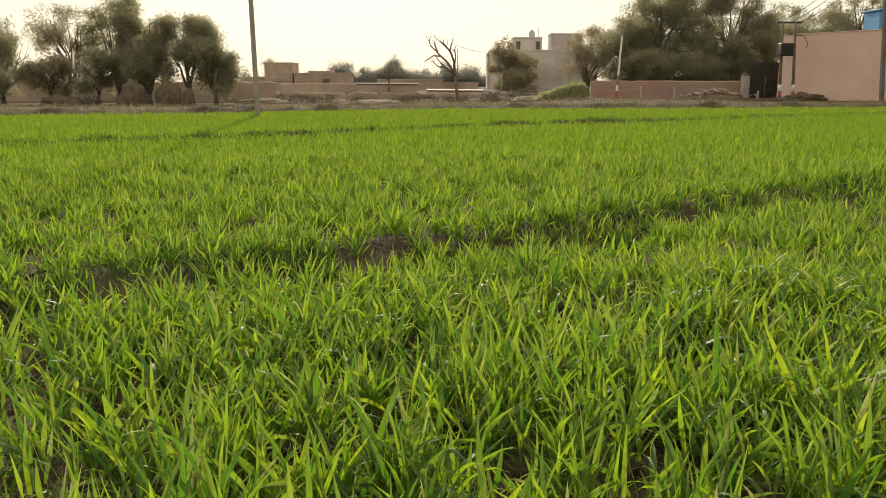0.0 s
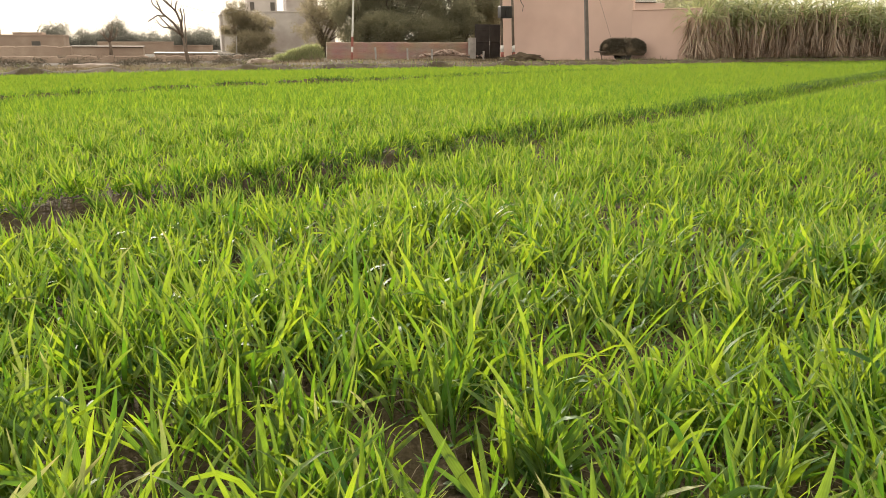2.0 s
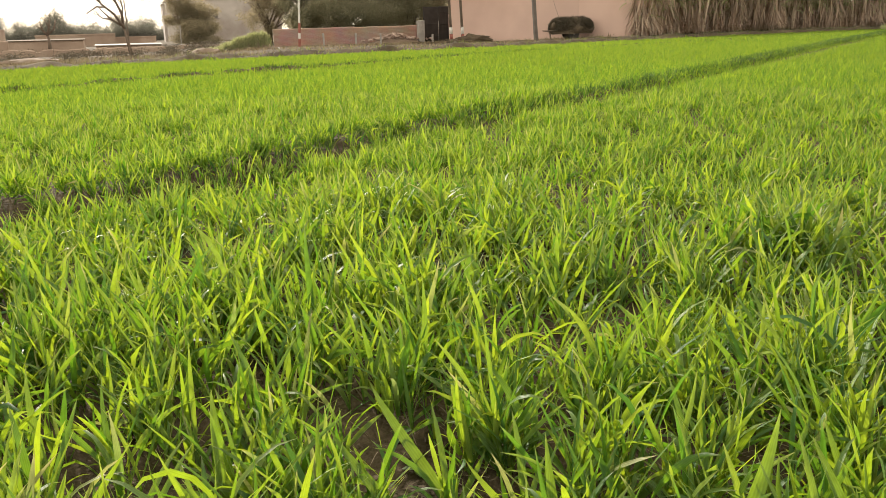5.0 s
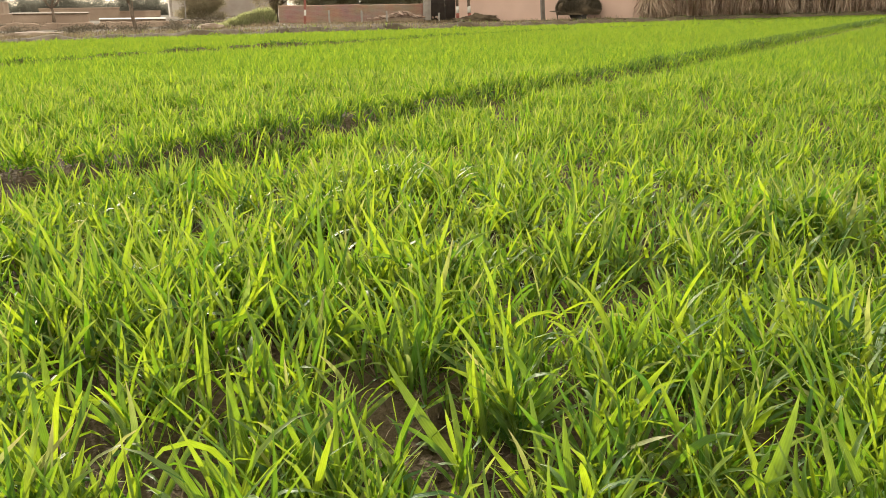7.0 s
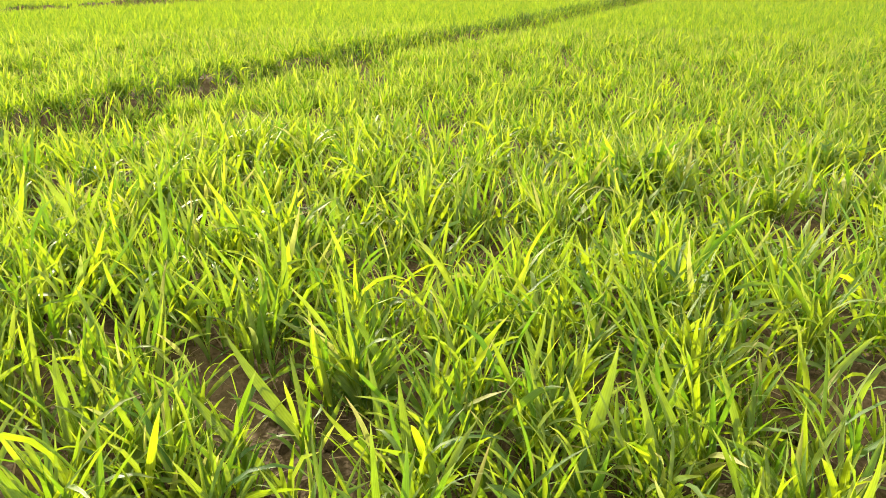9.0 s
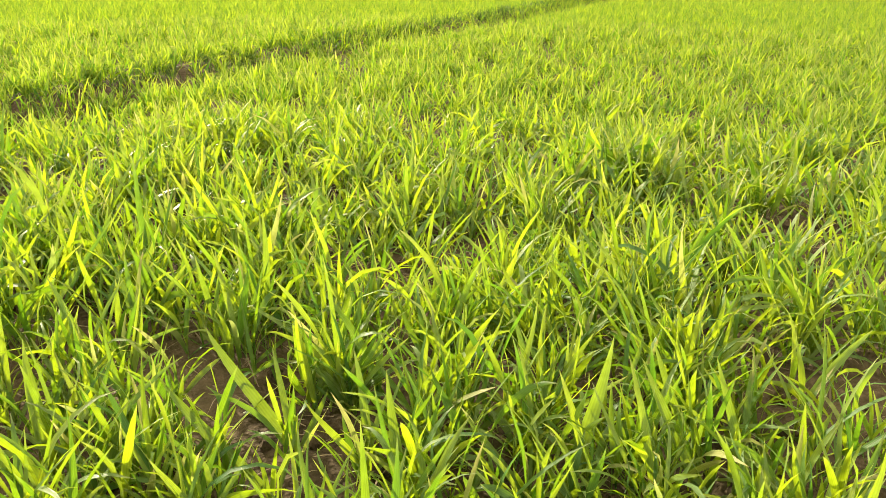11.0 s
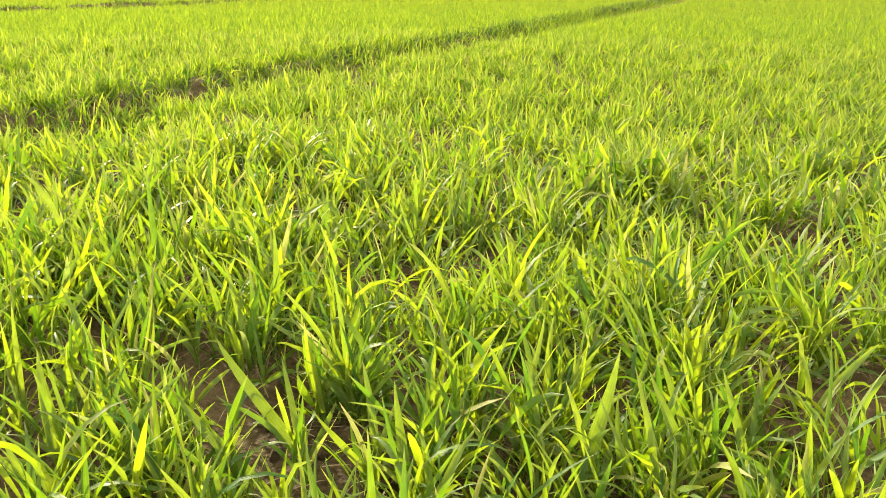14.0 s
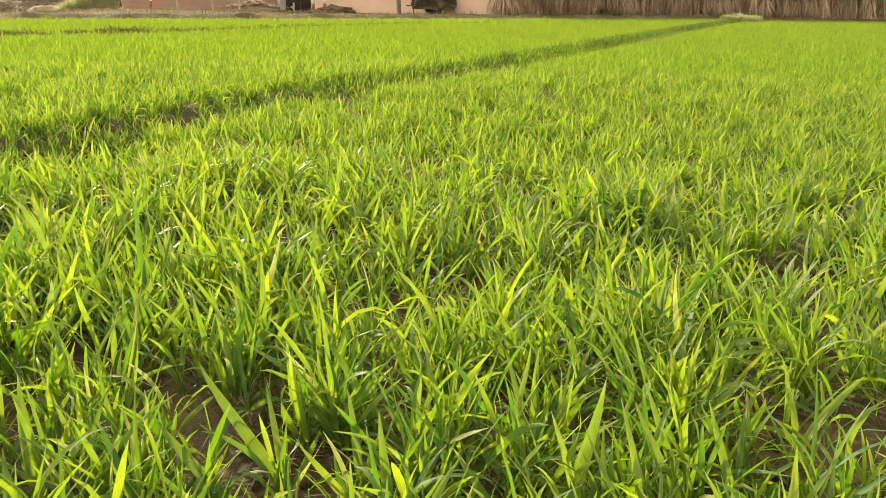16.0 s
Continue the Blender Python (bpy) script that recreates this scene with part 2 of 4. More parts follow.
def rod(bm, points, radii, sides=8):
    """A tapered tube along points."""
    rings = []
    points = [Vector(p) for p in points]
    for k, p in enumerate(points):
        way = (points[min(k + 1, len(points) - 1)] - points[max(k - 1, 0)]).normalized()
        a = way.orthogonal().normalized() if not rings else (side - way * side.dot(way)).normalized()
        side = a
        b = way.cross(a)
        rings.append([bm.verts.new(p + radii[k] * (math.cos(6.28319 * i / sides) * a + math.sin(6.28319 * i / sides) * b)) for i in range(sides)])
    for r, q in zip(rings, rings[1:]):
        for i in range(sides):
            bm.faces.new((r[i], r[(i + 1) % sides], q[(i + 1) % sides], q[i]))
    bm.faces.new(rings[0][::-1])
    bm.faces.new(rings[-1])
    return bm


def smoothstep(a, b, x):
    t = np.clip((np.asarray(x, float) - a) / (b - a), 0, 1)
    return t * t * (3 - 2 * t)


def wobble(x, y, seed=0.0):
    """Cheap smooth unevenness between about -1 and 1."""
    return (np.sin(1.7 * x + 2.3 * np.sin(0.9 * y + seed) + seed) + np.sin(1.3 * y - 1.9 * np.sin(1.1 * x - seed) + 2 * seed) + np.sin(2.9 * (x + y) + seed * 3)) / 3


# ---- the lie of the land ----
BUND_X, BUND_Y = [-14, -2, -1.1, 0.5, 1.8, 4.0, 6.5, 13.6, 22, 34, 46], [-3.6, 3.3, 3.85, 4.8, 5.85, 7.3, 9.0, 14.0, 20.0, 28.3, 36]
FAR_BUND_X, FAR_BUND_Y = [-30, -6.3, -2.8, 0.62, 1.95, 5.4, 9.2, 16, 40], [-1.0, 11.4, 13.2, 16.2, 17.2, 18.8, 21.6, 25.0, 30.5]
EDGE_X, EDGE_Y = [-60, -14, -11.7, -6.2, -1.6, 4.2, 10.5, 15.8, 27.7, 38.5, 47, 80], [8, 20.5, 21.5, 23.4, 26.6, 28.1, 29, 29.6, 32, 33, 32, 20]


def near_bund(x):
    return np.interp(x, BUND_X, BUND_Y)


def far_bund(x):
    return np.interp(x, FAR_BUND_X, FAR_BUND_Y)


def crop_edge(x):
    return np.interp(x, EDGE_X, EDGE_Y)


def land(x, y, ridges=1.0):
    """The ground's height; ridges: 0 leaves the earth ridges out."""
    x, y = np.asarray(x, float), np.asarray(y, float)
    z = -0.35 * smoothstep(29, 44, y) * (1 - smoothstep(0, 8, x))
    z = z + 0.18 * smoothstep(0.5, 4, y - crop_edge(x)) * smoothstep(20, 27, x) * (1 - smoothstep(60, 90, np.hypot(x, y)))
    dn, df = (y - near_bund(x)) * 0.83, (y - far_bund(x)) * 0.87
    z = z + 0.05 * smoothstep(-0.3, 0.3, dn)
    z = z + ridges * (0.065 * np.exp(-((dn / 0.2) ** 2)) * (0.85 + 0.4 * wobble(3 * x, 3 * y, 1.0)) - 0.05 * np.exp(-(((dn + 0.45) / 0.22) ** 2)))
    z = z + ridges * 0.11 * (1 - 0.6 * smoothstep(4, 12, x)) * np.exp(-((df / 0.25) ** 2)) * (0.8 + 0.5 * wobble(2 * x, 2 * y, 2.0))
    return z + ridges * 0.22 * np.exp(-(((y - crop_edge(x) - 0.7) / 0.5) ** 2)) * (0.7 + 0.5 * wobble(1.3 * x, 1.1 * y, 5.0))


rng = np.random.default_rng(7)


def graded(lo, hi, near, far, fine):
    """Lines close together between lo and hi, wider and wider to the horizon."""
    inner = np.arange(lo, hi, fine)
    out, step, at = [], fine, hi
    while at < far:
        out.append(at)
        step *= 1.16
        at += step
    left, step, at = [], fine, lo - fine
    while at > near:
        left.append(at)
        step *= 1.16
        at -= step
    return np.r_[near, left[::-1], inner, out, far]


gx, gy = graded(-2.0, 3.8, -2600, 2600, 0.046), graded(0.3, 5.6, -2600, 2600, 0.046)
X, Y = np.meshgrid(gx, gy)
near_far = np.hypot(X, Y)
clods = 0.012 * wobble(9 * X, 9 * Y, 3) + 0.009 * wobble(23 * X, 21 * Y, 4) + 0.006 * rng.normal(size=X.shape)
inner = ((X > -1.95) & (X < 3.75) & (Y > 0.35) & (Y < 5.55)).astype(float)
Z = land(X, Y, inner) + clods * (near_far < 12)
index = np.arange(X.size).reshape(X.shape)
ground = mesh_object("ground", np.stack([X, Y, Z], -1).reshape(-1, 3), np.stack([index[:-1, :-1], index[:-1, 1:], index[1:, 1:], index[1:, :-1]], -1).reshape(-1, 4), SOIL)
tagged(ground, "dry brown clod-strewn field soil reaching to the horizon", "ground", kind="structure")


def earth_ridge(line, x0, x1, half, label):
    """A low bank of clods that follows a line over the field, sampled finely across."""
    x = np.arange(x0, x1, 0.12)
    off = np.linspace(-half, half, 21)
    P = np.repeat(x[:, None], len(off), 1)
    Q = line(x)[:, None] + off[None]
    rough = 0.018 * wobble(7 * P, 7 * Q, 3) + 0.012 * rng.normal(size=P.shape)
    H = land(P, Q) + rough * (1 - (off[None] / half) ** 4) + 0.006 - 0.03 * (np.abs(off[None]) > 0.95 * half)
    ids = np.arange(P.size).reshape(P.shape)
    ridge = mesh_object("earth_ridge", np.stack([P, Q, H], -1).reshape(-1, 3), np.stack([ids[:-1, :-1], ids[1:, :-1], ids[1:, 1:], ids[:-1, 1:]], -1).reshape(-1, 4), SOIL)
    return tagged(ridge, label, "earth ridge", "earth ridges", kind="structure")


earth_ridge(near_bund, 3.5, 46, 0.75, "low cloddy brown earth ridge between wheat plots")
earth_ridge(near_bund, -12, -1.8, 0.75, "low cloddy brown earth ridge between wheat plots")
earth_ridge(far_bund, -26, 38, 0.8, "low brown earth ridge across the wheat field")
earth_ridge(lambda x: crop_edge(x) + 0.7, -50, 60, 1.5, "low brown earth bank along the field's edge")


# ---- the wheat ----
def blades(base, az, lean, bend, length, width, twist, seg, fold=False):
    """Many curved tapering leaves at once: corners, faces and how far along its leaf each corner is."""
    n = len(base)
    s = np.linspace(0, 1, seg + 1)
    theta = lean[:, None] + bend[:, None] * s**1.7
    mid = (theta[:, 1:] + theta[:, :-1]) / 2
    step = (length / seg)[:, None]
    # each leaf also swings round a little towards its tip
    way = az[:, None] + 0.7 * twist[:, None] * s**2
    ca, sa = np.cos(way), np.sin(way)
    none = np.zeros(n)
    out_x = np.c_[none, np.cumsum(np.sin(mid) * step * ca[:, 1:], 1)]
    out_y = np.c_[none, np.cumsum(np.sin(mid) * step * sa[:, 1:], 1)]
    up = np.c_[none, np.cumsum(np.cos(mid) * step, 1)]
    centre = base[:, None] + np.stack([out_x, out_y, up], -1)
    side = np.stack([-sa, ca, 0 * ca], -1)
    face = np.stack([-np.cos(theta) * ca, -np.cos(theta) * sa, np.sin(theta)], -1)
    turn = (twist[:, None] * (0.35 + s))[..., None]
    across = side * np.cos(turn) + face * np.sin(turn)
    w = (width[:, None] * (0.62 + 0.38 * np.minimum(1, s / 0.3)) * np.maximum(0.02, 1 - s**3.4) / 2)[..., None]
    cols = [centre - across * w, centre + across * w]
    if fold:
        normal = face * np.cos(turn) - side * np.sin(turn)
        cols.insert(1, centre - normal * w * 0.35)
    k = len(cols)
    verts = np.stack(cols, 2)
    ids = np.arange(n * (seg + 1) * k).reshape(n, seg + 1, k)
    quads = np.stack([ids[:, :-1, :-1], ids[:, :-1, 1:], ids[:, 1:, 1:], ids[:, 1:, :-1]], -1).reshape(-1, 4)
    along = np.broadcast_to(s[None, :, None], (n, seg + 1, k)).ravel()
    return verts.reshape(-1, 3), quads, along


def joined(pieces):
    """Pieces (corners, faces, further values at the corners) put together into one."""
    count, faces = 0, []
    for piece in pieces:
        faces.append(piece[1] + count)
        count += len(piece[0])
    return (np.concatenate([p[0] for p in pieces]), np.concatenate(faces), *(np.concatenate([p[k] for p in pieces]) for k in range(2, len(pieces[0]))))


def spikes(base, az, lean, length, width, twist):
    """Far leaves, a slim triangle each."""
    ca, sa = np.cos(az), np.sin(az)
    tip = base + np.stack([np.sin(lean) * ca, np.sin(lean) * sa, np.cos(lean)], -1) * length[:, None]
    side = np.stack([-sa * np.cos(twist), ca * np.cos(twist), np.sin(twist)], -1) * (width / 2)[:, None]
    n = len(base)
    return np.stack([base - side, base + side, tip], 1).reshape(-1, 3), np.arange(3 * n).reshape(n, 3), np.tile([0.0, 0.0, 0.12], n)


def scatter(count, r0, r1, a0, a1):
    """Places spread evenly over a ring's sector round the spot where the camera stands; a: degrees right of +y."""
    r, a = np.sqrt(rng.uniform(r0 * r0, r1 * r1, count)), np.radians(rng.uniform(a0, a1, count))
    return 0.3 + r * np.sin(a), r * np.cos(a)


# bare and rank spots of the crop: x, y, radius
BARE = [
    (1.68, 0.78, 0.15), (1.36, 0.87, 0.1), (1.54, 2.0, 0.1), (1.27, 1.17, 0.08), (0.85, 1.21, 0.06), (0.44, 1.71, 0.07), (0.57, 1.23, 0.05), (1.16, 1.64, 0.05), (1.8, 0.97, 0.07),
    (1.78, 1.9, 0.08), (2.0, 1.87, 0.08), (2.62, 1.28, 0.07), (1.46, 1.9, 0.07), (0.21, 1.7, 0.05), (0.26, 1.5, 0.05), (0.53, 1.77, 0.06), (1.5, 2.25, 0.06), (3.1, 1.6, 0.12),
]
RANK = [(2.4, 2.0, 0.26), (1.04, 2.08, 0.13), (1.69, 1.1, 0.12)]


def vigour(x, y):
    """How tall the crop stands, patch by patch."""
    v = 1.0 + 0.12 * wobble(1.1 * x, 1.2 * y, 8) + 0.1 * wobble(3.1 * x, 2.7 * y, 9)
    for bx, by, r in RANK:
        v = v + 0.4 * np.exp(-(((x - bx) ** 2 + (y - by) ** 2) / r**2))
    return v


def thin(x, y):
    """How thickly the shoots stand, 1 at the most."""
    k = 0.82 + 0.1 * wobble(2.9 * x, 2.6 * y, 12) + 0.1 * wobble(7 * x, 6 * y, 13)
    for bx, by, r in RANK:
        k = k + 0.4 * np.exp(-(((x - bx) ** 2 + (y - by) ** 2) / r**2))
    for bx, by, r in BARE:
        k = k * (1 - 0.75 * np.exp(-((((x - bx) ** 2 + (y - by) ** 2) / r**2) ** 2)))
    dn, df = (y - near_bund(x)) * 0.83, (y - far_bund(x)) * 0.87
    gap = 0.06 + 0.4 * wobble(2.2 * x, 1.4 * x, 31) + 0.4 * np.exp(-(((x - 0.6) / 0.5) ** 2))
    gap = gap * (1 - 0.75 * smoothstep(3, 7, x))
    k = k * (1 - np.clip(gap, 0, 0.8) * np.exp(-(((dn + 0.17) / 0.095) ** 4))) * (1 - 0.3 * (1 - 0.75 * smoothstep(3, 12, x)) * np.exp(-(((df + 0.1) / 0.2) ** 4)))
    return k


# by distance and direction: shoots per square metre, leaves per shoot, segments (0: a triangle a leaf), factors of width and length
BANDS = [
    (0.3, 2.1, -34, 68, 480, 5, 6, 1.13, 1.03),
    (2.1, 3.8, -34, 68, 460, 5, 4, 1.2, 0.95),
    (3.8, 9.5, -34, 68, 570, 4, 2, 1.14, 0.73),
    (9.5, 16, -33, 67, 1050, 2, 0, 1.3, 0.84),
    (16, 27, -33, 67, 620, 2, 0, 1.9, 0.72),
    (27, 62, -33, 67, 250, 2, 0, 3.3, 0.66),
    (0.3, 4.2, 68, 326, 450, 3, 2, 1.3, 1.0),
    (4.2, 10, 68, 326, 420, 2, 0, 2.4, 0.9),
    (10, 26, 67, 327, 40, 2, 0, 5.0, 1.0),
]
plots = collections.defaultdict(list)
for r0, r1, a0, a1, density, leaves, seg, broad, tall in BANDS:
    count = int(density * (r1 * r1 - r0 * r0) / 2 * radians(a1 - a0))
    x, y = scatter(count, r0, r1, a0, a1)
    height = np.ones(count)
    # shoots stand in loose tufts, some taller than others
    if seg:
        tuft = rng.integers(0, max(1, int(count / (4.5 if r0 < 3 else 8))), count)
        height = rng.uniform(0.84, 1.16, count)[tuft]
        spread = 0.037 if r0 < 3 else 0.032
        x, y = x[tuft] + rng.normal(0, spread, count), y[tuft] + rng.normal(0, spread, count)
    keep = (y < crop_edge(x) + 0.25 * wobble(2 * x, y, 1)) & (rng.random(count) < thin(x, y))
    x, y, height = x[keep], y[keep], height[keep]
    dn, df = (y - near_bund(x)) * 0.83, (y - far_bund(x)) * 0.87
    for name, mask in (("near", dn < 0), ("middle", (dn >= 0) & (df < 0)), ("far", (dn >= 0) & (df >= 0))):
        px, py = x[mask], y[mask]
        n = len(px)
        if not n:
            continue
        grow = tall * vigour(px, py) * height[mask] * rng.uniform(0.8, 1.15, n)
        root = np.stack([px, py, land(px, py)], -1)
        # most plants lean as the wind has combed them
        az = np.where(rng.random(n) < (0.35 if seg else 0.0), rng.normal(2.3, 0.6, n), rng.uniform(0, 6.283, n))
        stem = grow * rng.uniform(0.04, 0.085, n)
        for k in range(leaves):
            up = k / max(1, leaves - 1)
            start = root + np.stack([0 * px, 0 * px, stem * (0.15 + 0.85 * up)], -1)
            way = az + math.pi * k + rng.normal(0, 0.55, n)
            long = grow * rng.uniform(0.085, 0.205, n) * (0.72 + 0.4 * math.sin(0.5 + 2.0 * up))
            wide = broad * rng.uniform(0.005, 0.0138, n) * (0.62 + 2.4 * long)
            lean = rng.uniform(0.03, 0.54, n) + (1 - up) * rng.uniform(0.08, 0.55, n) + (0.06 if r0 > 3 else 0.0)
            if not seg:
                plots[name, 3 if 9 < r0 < 15 else 2].append(spikes(start - (0, 0, 0.02), way, lean + rng.uniform(0.1, 0.6, n), 0.8 * long, 1.2 * wide, rng.normal(0, 0.6, n)))
                continue
            bend = np.abs(rng.normal(0.25, 0.4, n)) + (rng.random(n) < 0.17 + 0.25 * (1 - up)) * rng.uniform(0.6, 1.9, n)
            v, q, a = blades(start, way, lean, bend, long, wide, rng.normal(0, 1.0, n), seg, fold=seg > 5)
            cols = 3 if seg > 5 else 2
            withered = np.repeat((rng.random(n) < 0.03 + 0.1 * (1 - up)) * rng.uniform(0.3, 0.9, n), cols * (seg + 1))
            plots[name, 4 if r0 < 3 else 5].append((v, q, np.clip((a - 0.82) * 4.5, 0, 1) ** 1.5 * 0.5 + withered * a, np.tile(np.linspace(-1, 1, cols), n * (seg + 1))))
        if seg > 2:
            v, q, a = blades(root - np.array([0, 0, 0.01]), az, rng.uniform(0, 0.15, n), np.zeros(n), stem * 1.3 + 0.02, np.full(n, 0.006), rng.normal(0, 1, n), 2)
            plots[name, 4 if r0 < 3 else 5].append((v, q, 0 * a, np.tile([-1.0, 1.0], len(v) // 2)))
CROP_LABELS = {"near": "young bright-green wheat standing ankle-high on bare soil", "middle": "young wheat crop between two low earth ridges", "far": "even green wheat crop reaching the village edge"}
for (name, grade), pieces in plots.items():
    v, q, a, *across = joined(pieces)
    tagged(mesh_object("wheat_crop", v, q, {5: WHEAT_MID, 4: WHEAT, 3: WHEAT_MID, 2: WHEAT_FAR}[grade], along=a, across=across[0] if across else None), CROP_LABELS[name], "wheat", group="wheat plots", kind="stuff")

# weeds on the earth ridges, their leaves darkened for the ridges' shaded side
for line, x0, x1, count, tall in ((near_bund, -8, 44, 22000, 0.1), (far_bund, -22, 14, 6000, 0.08)):
    x = rng.uniform(x0, x1, count)
    off = rng.normal(-0.06, 0.1 if line is near_bund else 0.08, count)
    y = line(x) + off
    keep = rng.random(count) < np.clip((0.42 if line is near_bund else 0.5) + 0.12 * np.maximum(0, x - 3) + 0.9 * wobble(1.7 * x, 0.4 * x, 21), 0.05, 1)
    x, y = x[keep], y[keep]
    n = len(x)
    v, q, a = blades(np.stack([x, y, land(x, y) - 0.01], -1), rng.uniform(0, 6.283, n), rng.uniform(0, 0.6, n), np.abs(rng.normal(0.6, 0.5, n)), tall * rng.uniform(0.5, 1.5, n), rng.uniform(0.007, 0.016, n) * (1.0 if line is near_bund else 1.8), rng.normal(0, 1, n), 2)
    tagged(mesh_object("ridge_weeds", v, q, SHADED_WEED, along=0 * a), "green weeds on a low earth ridge, darkened for its shaded side", "weeds", kind="stuff")

# broad-leaved seedlings and straw scraps on the bare soil
def seedling(place, size, turn):
    top = thing("weed_seedling", place, "small pale-green broad-leaved weed seedling on soil", "weed", "weed seedlings", turn=turn)
    for k in range(6):
        a, up = 1.05 * k, 0.25 + 0.5 * (k % 2)
        way, side = Vector((math.cos(a), math.sin(a), up)).normalized(), Vector((-math.sin(a), math.cos(a), 0))
        bm, rows = bmesh.new(), []
        for j in range(6):
            t = j / 5
            w = size * 0.34 * math.sin(math.pi * min(0.97, 0.08 + 0.9 * t)) ** 0.8
            c = way * size * (0.05 + t) - Vector((0, 0, size * 0.35 * t * t))
            rows.append([bm.verts.new(c - side * w), bm.verts.new(c + Vector((0, 0, -0.12 * w))), bm.verts.new(c + side * w)])
        for p, q in zip(rows, rows[1:]):
            for i in range(2):
                bm.faces.new((p[i], p[i + 1], q[i + 1], q[i]))
        part("leaf", bm, GRASS, top, smooth=True)


for x, y, size in ((1.27, 0.7, 0.03), (1.34, 0.64, 0.026), (1.42, 0.62, 0.03), (1.5, 0.72, 0.024), (1.62, 0.7, 0.027), (1.3, 0.86, 0.022), (1.75, 0.82, 0.024), (1.35, 1.28, 0.028), (0.78, 1.3, 0.03), (1.5, 1.92, 0.035)):
    seedling((x, y, float(land(x, y)) + 0.004), size, 170 * x + 290 * y)
n = 2200
x, y = scatter(n, 0.5, 3.8, -36, 70)
v, q, a = blades(np.stack([x, y, land(x, y) + 0.012], -1), rng.uniform(0, 6.283, n), rng.uniform(0.9, 1.6, n), rng.uniform(-0.1, 0.6, n), rng.uniform(0.03, 0.12, n), rng.uniform(0.002, 0.006, n), rng.normal(0, 0.5, n), 3)
tagged(mesh_object("straw_scraps", v, q, DRY_GRASS, along=0 * a), "dry straw-coloured dead leaves on the soil", "straw", kind="stuff")

# dry clods on the bare soil
ico = bmesh.new()
bmesh.ops.create_icosphere(ico, subdivisions=1, radius=1.0)
lump = np.array([v.co[:] for v in ico.verts])
lump_faces = np.array([[v.index for v in f.verts] for f in ico.faces])
ico.free()
n = 1500
x, y = scatter(n, 0.5, 3.6, -45, 75)
size = 0.006 + 0.018 * rng.random(n) ** 2.5
shape = lump[None] * (1 + 0.28 * rng.normal(size=(n, len(lump), 1))) * rng.uniform(0.6, 1.2, (n, 1, 3)) * size[:, None, None]
v = (shape + np.stack([x, y, land(x, y) + 0.3 * size], -1)[:, None]).reshape(-1, 3)
q = (lump_faces[None] + len(lump) * np.arange(n)[:, None, None]).reshape(-1, 3)
tagged(mesh_object("soil_clods", v, q, SOIL, smooth=False), "small dry brown clods of earth between wheat shoots", "clods", kind="stuff")

# rank plants in the foreground: place, then direction, lean, length and breadth of the longest leaf
RANK_PLANTS = [
    (1.11, 0.77, 8, 31, 0.28, 0.022), (1.32, 0.66, 117, 35, 0.24, 0.018), (0.8, 1.14, 131, 50, 0.28, 0.019), (0.71, 1.03, 136, 57, 0.27, 0.018),
    (0.41, 1.29, 104, 27, 0.23, 0.024), (0.45, 1.15, 14, 28, 0.19, 0.02), (1.41, 0.63, 103, 27, 0.23, 0.015), (1.48, 0.64, -14, 53, 0.15, 0.016),
    (1.46, 0.55, 138, 62, 0.2, 0.017), (1.4, 0.75, 110, 30, 0.22, 0.015), (1.08, 0.8, 130, 48, 0.19, 0.014), (0.89, 0.89, 89, 23, 0.22, 0.016),
    (0.65, 1.03, 116, 34, 0.14, 0.017), (0.42, 1.16, 126, 43, 0.16, 0.018), (1.48, 1.07, 112, 31, 0.17, 0.017),
]


def wheat_plant(x, y, direction, lean, length, breadth):
    top = thing("wheat_plant", (x, y, float(land(x, y)) - 0.004), "broad-leaved bright-green wheat plant rising from bare soil", "wheat plant", "rank wheat plants")
    # leaves that lean across the field twist until their faces show
    sideways = math.sin(radians(direction - 60))
    for k in range(5):
        turn = rng.normal(0, 0.5)
        if k == 0:
            az, tilt, long, wide, turn = radians(direction), radians(lean) * 0.8, length * 1.08, breadth * 1.2, -0.8 * sideways
        else:
            az, tilt, long, wide = radians(direction) + 1.3 * k + rng.normal(0, 0.3), rng.uniform(0.1, 0.6), length * rng.uniform(0.45, 0.75), breadth * rng.uniform(0.55, 0.8)
        start = np.array([[rng.normal(0, 0.006), rng.normal(0, 0.006), 0.0]])
        v, q, a = blades(start, np.array([az]), np.array([tilt]), np.array([0.35 * radians(lean) if k == 0 else abs(rng.normal(0.3, 0.4))]), np.array([long]), np.array([wide]), np.array([turn]), 10, fold=True)
        mesh_object("leaf", v, q, WHEAT, top, along=np.clip((a - 0.85) * 4.5, 0, 1) ** 1.5 * 0.5, across=np.tile([-1.0, 0.0, 1.0], 11))


for row in RANK_PLANTS:
    wheat_plant(*row)


# ---- trees ----
def leaf_cards(centres, spread, each, size, flat=1.0):
    """Small three-cornered leaves scattered round the centres, turned every way."""
    n = len(centres) * each
    c = np.repeat(centres, each, 0) + rng.normal(size=(n, 3)) * np.repeat(np.broadcast_to(spread, (len(centres),)), each)[:, None] * (1, 1, flat)
    a = rng.normal(size=(n, 3))
    a /= np.linalg.norm(a, axis=1)[:, None]
    b = np.cross(a, rng.normal(size=(n, 3)))
    b /= np.linalg.norm(b, axis=1)[:, None]
    s = (size * rng.uniform(0.6, 1.4, n))[:, None]
    verts = np.stack([c - a * s, c + b * s * 0.7, c + a * s], 1).reshape(-1, 3)
    return verts, np.arange(3 * n).reshape(n, 3)


